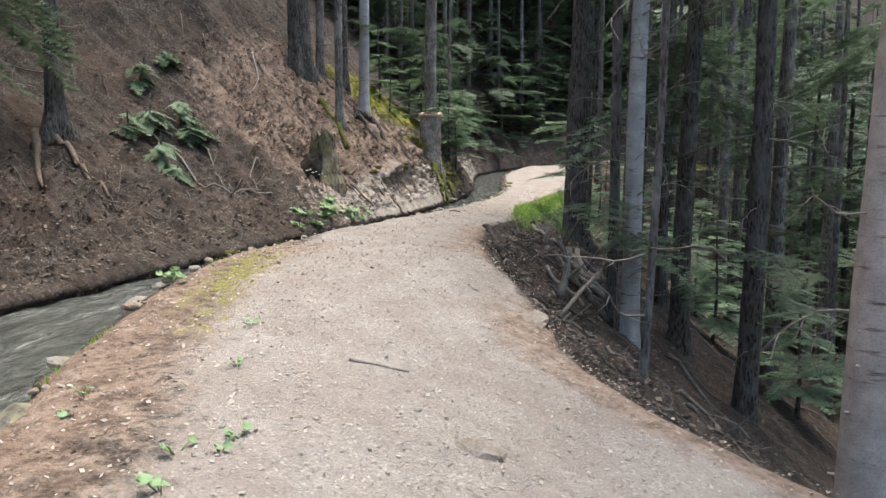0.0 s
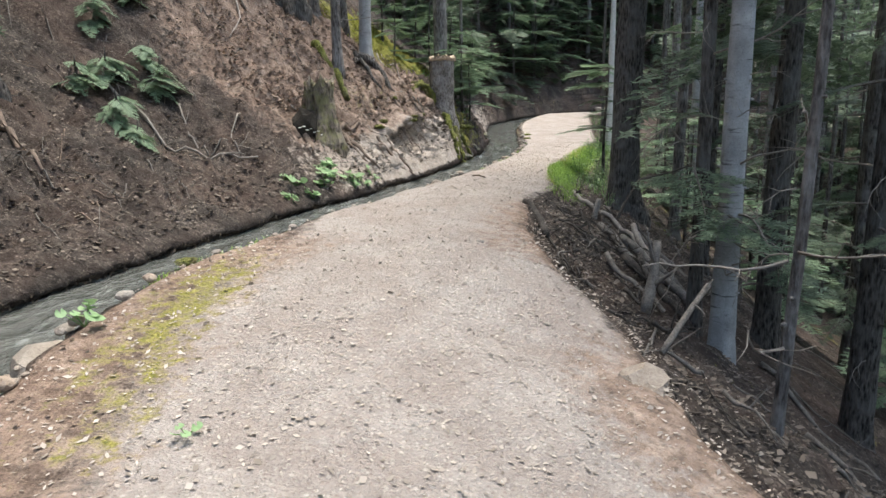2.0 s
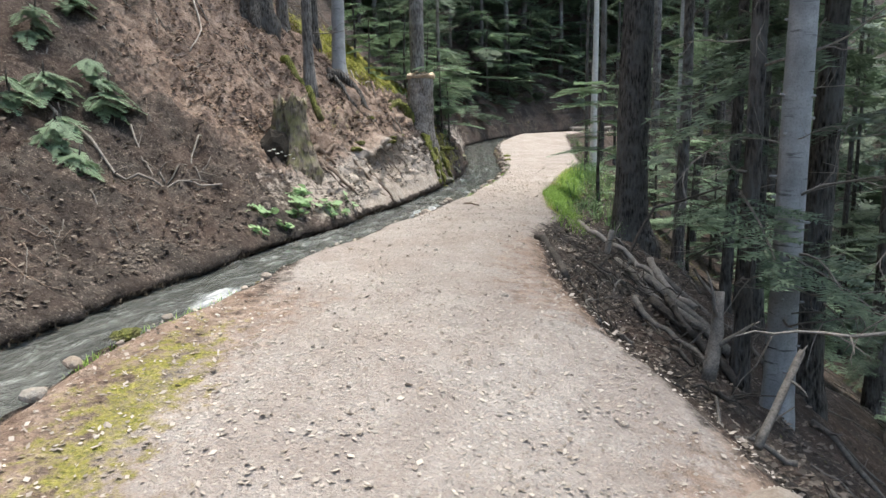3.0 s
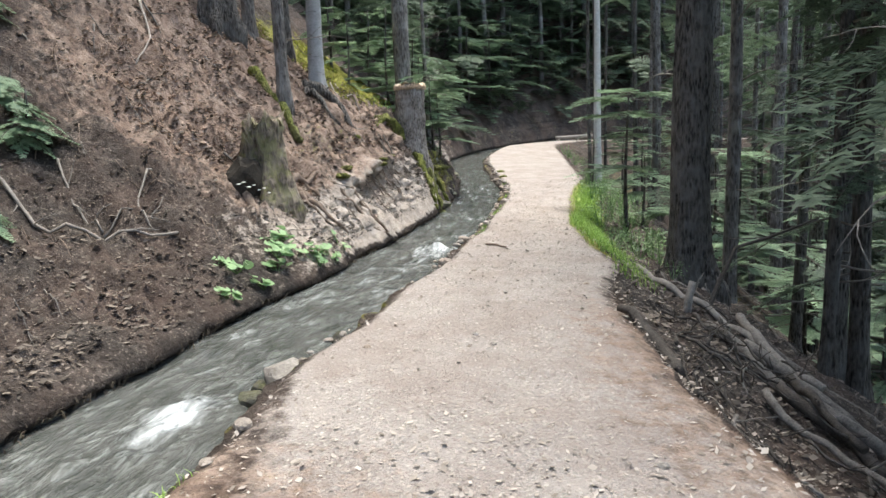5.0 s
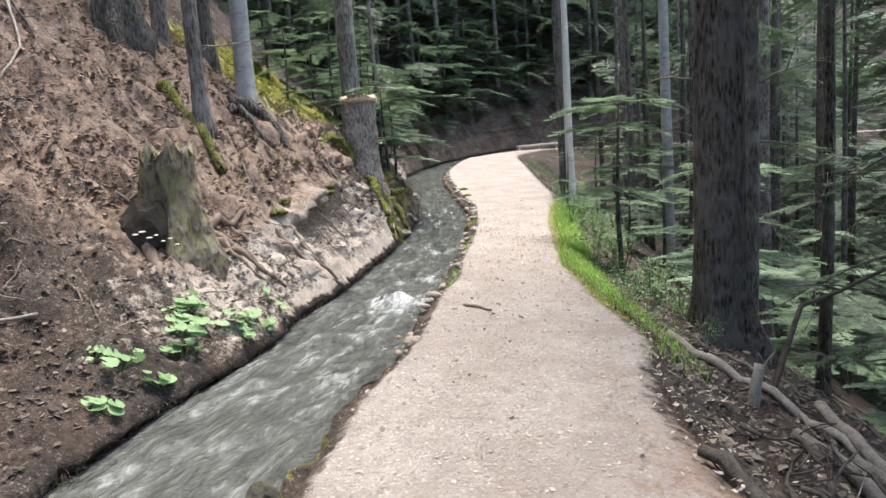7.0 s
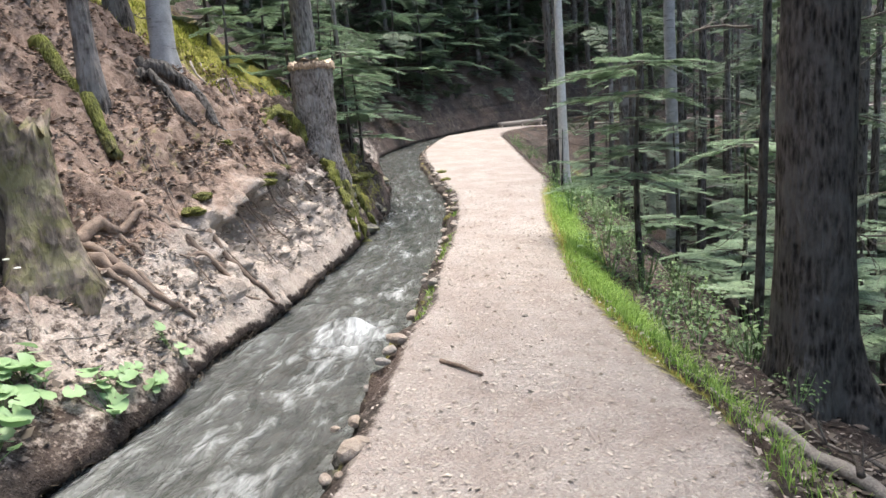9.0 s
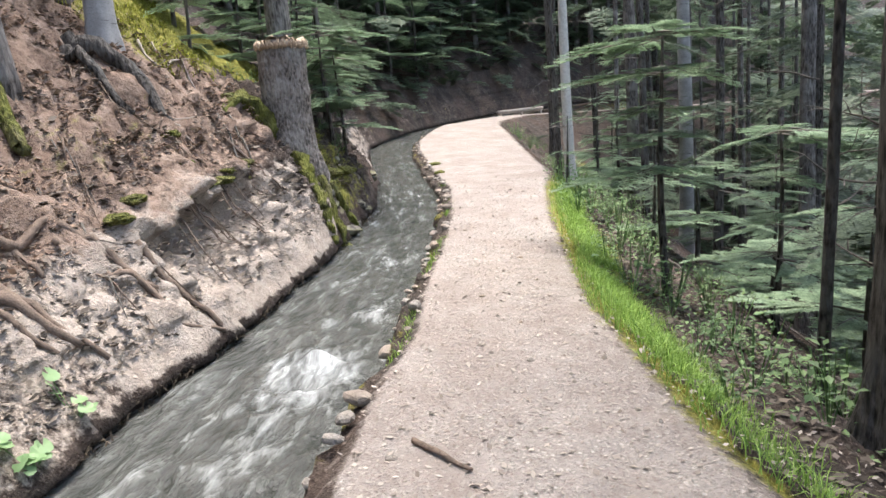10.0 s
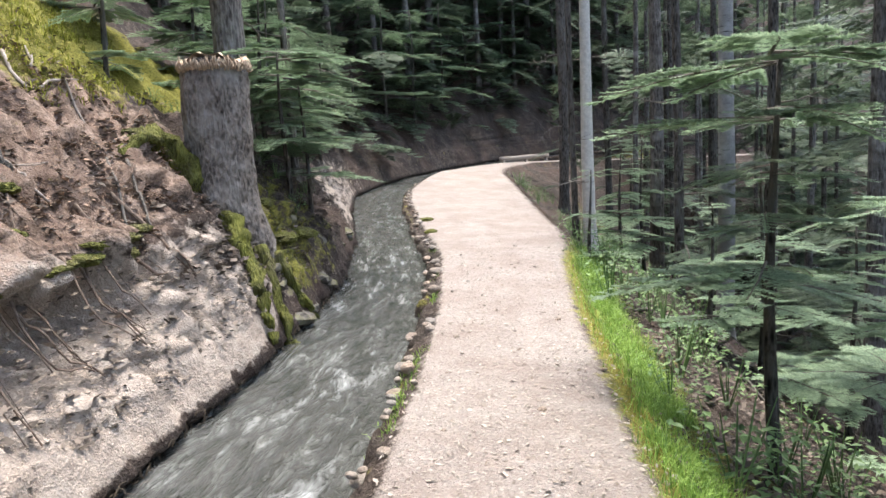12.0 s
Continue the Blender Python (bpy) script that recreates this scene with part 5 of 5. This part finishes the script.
# ---- litter without number ----
def flakes(spots, name, label, material, s0, s1, category="litter"):
    g = np.random.default_rng(len(spots) + 1)
    P = np.array(spots)
    n = len(P)
    yaw = g.uniform(0, 6.283, n)
    s = g.uniform(s0, s1, n) * g.uniform(0.5, 1, n)
    asp = g.uniform(0.3, 0.8, n)
    c, q = np.cos(yaw), np.sin(yaw)
    ux = np.stack([c, q, g.normal(0, 0.25, n)], -1) * s[:, None]
    uy = np.stack([-q, c, g.normal(0, 0.3, n)], -1) * (s * asp)[:, None]
    lift = np.array([0, 0, 1.0]) * (s * 0.25)[:, None]
    V = np.stack([P - ux, P - uy + lift * 0.4, P + ux + lift, P + uy + lift * 0.8], 1).reshape(-1, 3)
    F = np.arange(n * 4).reshape(-1, 4)
    tagged(part(name, mesh_of(name, V, F, False), material), label, category, kind="stuff")


g = np.random.default_rng(88)
spots = []
while len(spots) < 15000:
    y = g.uniform(-3.5, 18)
    if g.uniform() > np.interp(y, (-3.5, 3.0, 4.2, 7, 18), (1, 1, 0.3, 0.4, 0.25)):
        continue
    x = float(edge_x(y)) + g.uniform(0.02, 1.0) * float(rim(y) - edge_x(y))
    spots.append((x, y, ground_z(x, y) + 0.004))
flakes(spots, "path_litter", "pale dry leaf flakes and wood chips on the path", CHIP, 0.007, 0.024)
spots = []
while len(spots) < 46000:
    y = g.uniform(-1, 16) if len(spots) < 36000 else g.uniform(9.5, 15)
    if g.uniform() < 0.6 or len(spots) > 36000:
        d = abs(g.normal(0, 2.6)) + 0.1
        x = float(left(y)) - d
    else:
        d = abs(g.normal(0, 1.6)) + 0.05
        x = float(rim(y)) + d
    spots.append((x, y, ground_z(x, y) + 0.008))
flakes(spots, "forest_litter", "brown dead leaves and needles on the forest floor", LITTER, 0.013, 0.05)

spots = []
while len(spots) < 2000:
    y = g.uniform(-0.5, 9.0)
    x = float(rim(y)) + abs(g.normal(0, 0.45))
    spots.append((x, y, ground_z(x, y) + 0.01))
flakes(spots, "rim_litter", "pale dry leaves and chips below the path's rim", CHIP, 0.008, 0.026)
spots = []
while len(spots) < 14000:
    y = g.uniform(9.3, 15)
    x = float(left(y)) - g.uniform(0.6, 3.4)
    if nz(x, y, 1, 1.6) > -0.2:
        spots.append((x, y, ground_z(x, y) + 0.008))
flakes(spots, "needle_litter", "reddish brown needles and bark crumbs on the bank", RED_LITTER, 0.01, 0.04)
spots = []
while len(spots) < 3200:
    y = g.uniform(-1.0, 24)
    x = float(left(y)) + g.normal(-0.01, 0.035)
    spots.append((x, y, float(creek(y)) + g.uniform(0.0, 0.07)))
blades(spots, "root_fringe", "fine dark roots and grass fringing the waterline", BRUSH_FINE, 0.02, 0.075, 0.006, 1.6)

# ---- the wood around ----
g = np.random.default_rng(91)
taken = [(3.02, 8.8), (3.15, 4.4), (2.95, 2.45), (3.75, 0), (4.36, 18.5), (5.6, 16.6), (3.4, 10.1), (3.4, 12.3)]
made = 0
while made < 84:
    y = g.uniform(-6, 20) if made < 46 else g.uniform(18, 44)
    d = g.uniform(2.4, 15) if made < 46 else g.uniform(1.4, 12)
    x = float(rim(y)) + d
    if min((x - a) ** 2 + (y - b) ** 2 for a, b in taken) < 1.1 ** 2:
        continue
    taken.append((x, y))
    made += 1
    tree(x, y, g.uniform(0.06, 0.17), BARK if g.uniform() < 0.65 else BARK_GREY, "tall dark spruce on the shaded slope", g.uniform(12, 16), tuple(g.uniform(-0.015, 0.015, 2)), sprigs=g.integers(4, 10), dead=5, sides=12, lift=g.uniform(0, 4), crown="thin" if 10 < y < 36 and made % 6 else True)
# the first 24 stand mostly out of view, added to shade the slope
made = 0
while made < 96:
    y = g.uniform(-8, 20) if made < 24 else g.uniform(17, 46)
    d = g.uniform(9, 16) if y < 17 else g.uniform(1.6, 12)
    x = float(left(y)) - d
    if y < 23 and d < 5.5 or min((x - a) ** 2 + (y - b) ** 2 for a, b in taken) < 1.2 ** 2:
        continue
    taken.append((x, y))
    made += 1
    tree(x, y, g.uniform(0.08, 0.18), BARK if g.uniform() < 0.7 else BARK_GREY, "tall dark spruce up the hillside", g.uniform(12, 16), sprigs=g.integers(4, 10), dead=4, sides=12, lift=0.0 if y > 30 else 8.0, crown="thin" if 10 < y < 36 and made % 6 else True)

# unseen spruces left of the view, added only to shade the hillside
made = 0
while made < 30:
    y = g.uniform(-9, 5.5)
    x = g.uniform(-9, -3.9)
    if y > -5.2 + (1.4 - x) / 0.74 or x > left(y) - 1.0 or min((x - a) ** 2 + (y - b) ** 2 for a, b in taken) < 1.2 ** 2:
        continue
    taken.append((x, y))
    made += 1
    tree(x, y, g.uniform(0.1, 0.18), BARK, "tall dark spruce added to shade the hillside", g.uniform(12, 15), sprigs=5, dead=4, sides=12, lift=-1.5)

# more spruces, mostly above the view, added to darken the hillside
made = 0
for attempt in range(1500):
    if made == 34:
        break
    y = g.uniform(-2, 11)
    d = g.uniform(6.2, 12)
    x = float(left(y)) - d
    if min((x - a) ** 2 + (y - b) ** 2 for a, b in taken) < 1.1 ** 2:
        continue
    taken.append((x, y))
    made += 1
    tree(x, y, g.uniform(0.1, 0.16), BARK, "tall dark spruce added to shade the hillside", g.uniform(12, 15), sprigs=5, dead=4, sides=12, lift=-1.5)


def far_woods():
    """The closed wood beyond: boughs without number."""
    g = np.random.default_rng(17)
    ch = []
    small = [spray(np.random.default_rng(200 + k), 1.0, 0.13, 0.075, 0.45, 0.3, 7) for k in range(4)]
    while len(ch) < 5200:
        y = g.uniform(-12, 60)
        if g.uniform() < 0.55:
            x = float(rim(y)) + (g.uniform(9, 30) if y < 20 else g.uniform(3, 26))
        else:
            if y < 18:
                continue
            x = float(left(y)) - (g.uniform(13, 28) if y < 25 else g.uniform(1.5, 18))
        if 10 < y < 36 and abs(x - float(edge_x(y))) < 10 and g.uniform() < 0.8:
            continue
        base = float(fall_z(x - rim(y), y)) if x > rim(y) else float(hill_z(left(y) - x, y))
        v, f, _ = small[g.integers(4)]
        ch.append((turned(v, g.uniform(0, 6.28), g.uniform(-0.4, 0.1), (x, y, base + 14 * g.uniform(0.02, 1) ** 1.6), g.uniform(1.4, 2.8)), f))
    for _ in range(1700):
        y = g.uniform(23, 50)
        x = float(left(y)) - g.uniform(0.7, 9)
        v, f, _ = small[g.integers(4)]
        ch.append((turned(v, g.uniform(0, 6.28), g.uniform(-0.4, 0.2), (x, y, float(hill_z(left(y) - x, y)) + 4 * g.uniform(0.02, 1) ** 2), g.uniform(0.6, 1.6)), f))
    ob = part("far_woods", mesh_of("far_woods", *merge(ch), smooth=False), NEEDLES)
    tagged(ob, "dense dark green spruce wood in the distance", "woods", kind="stuff")


far_woods()
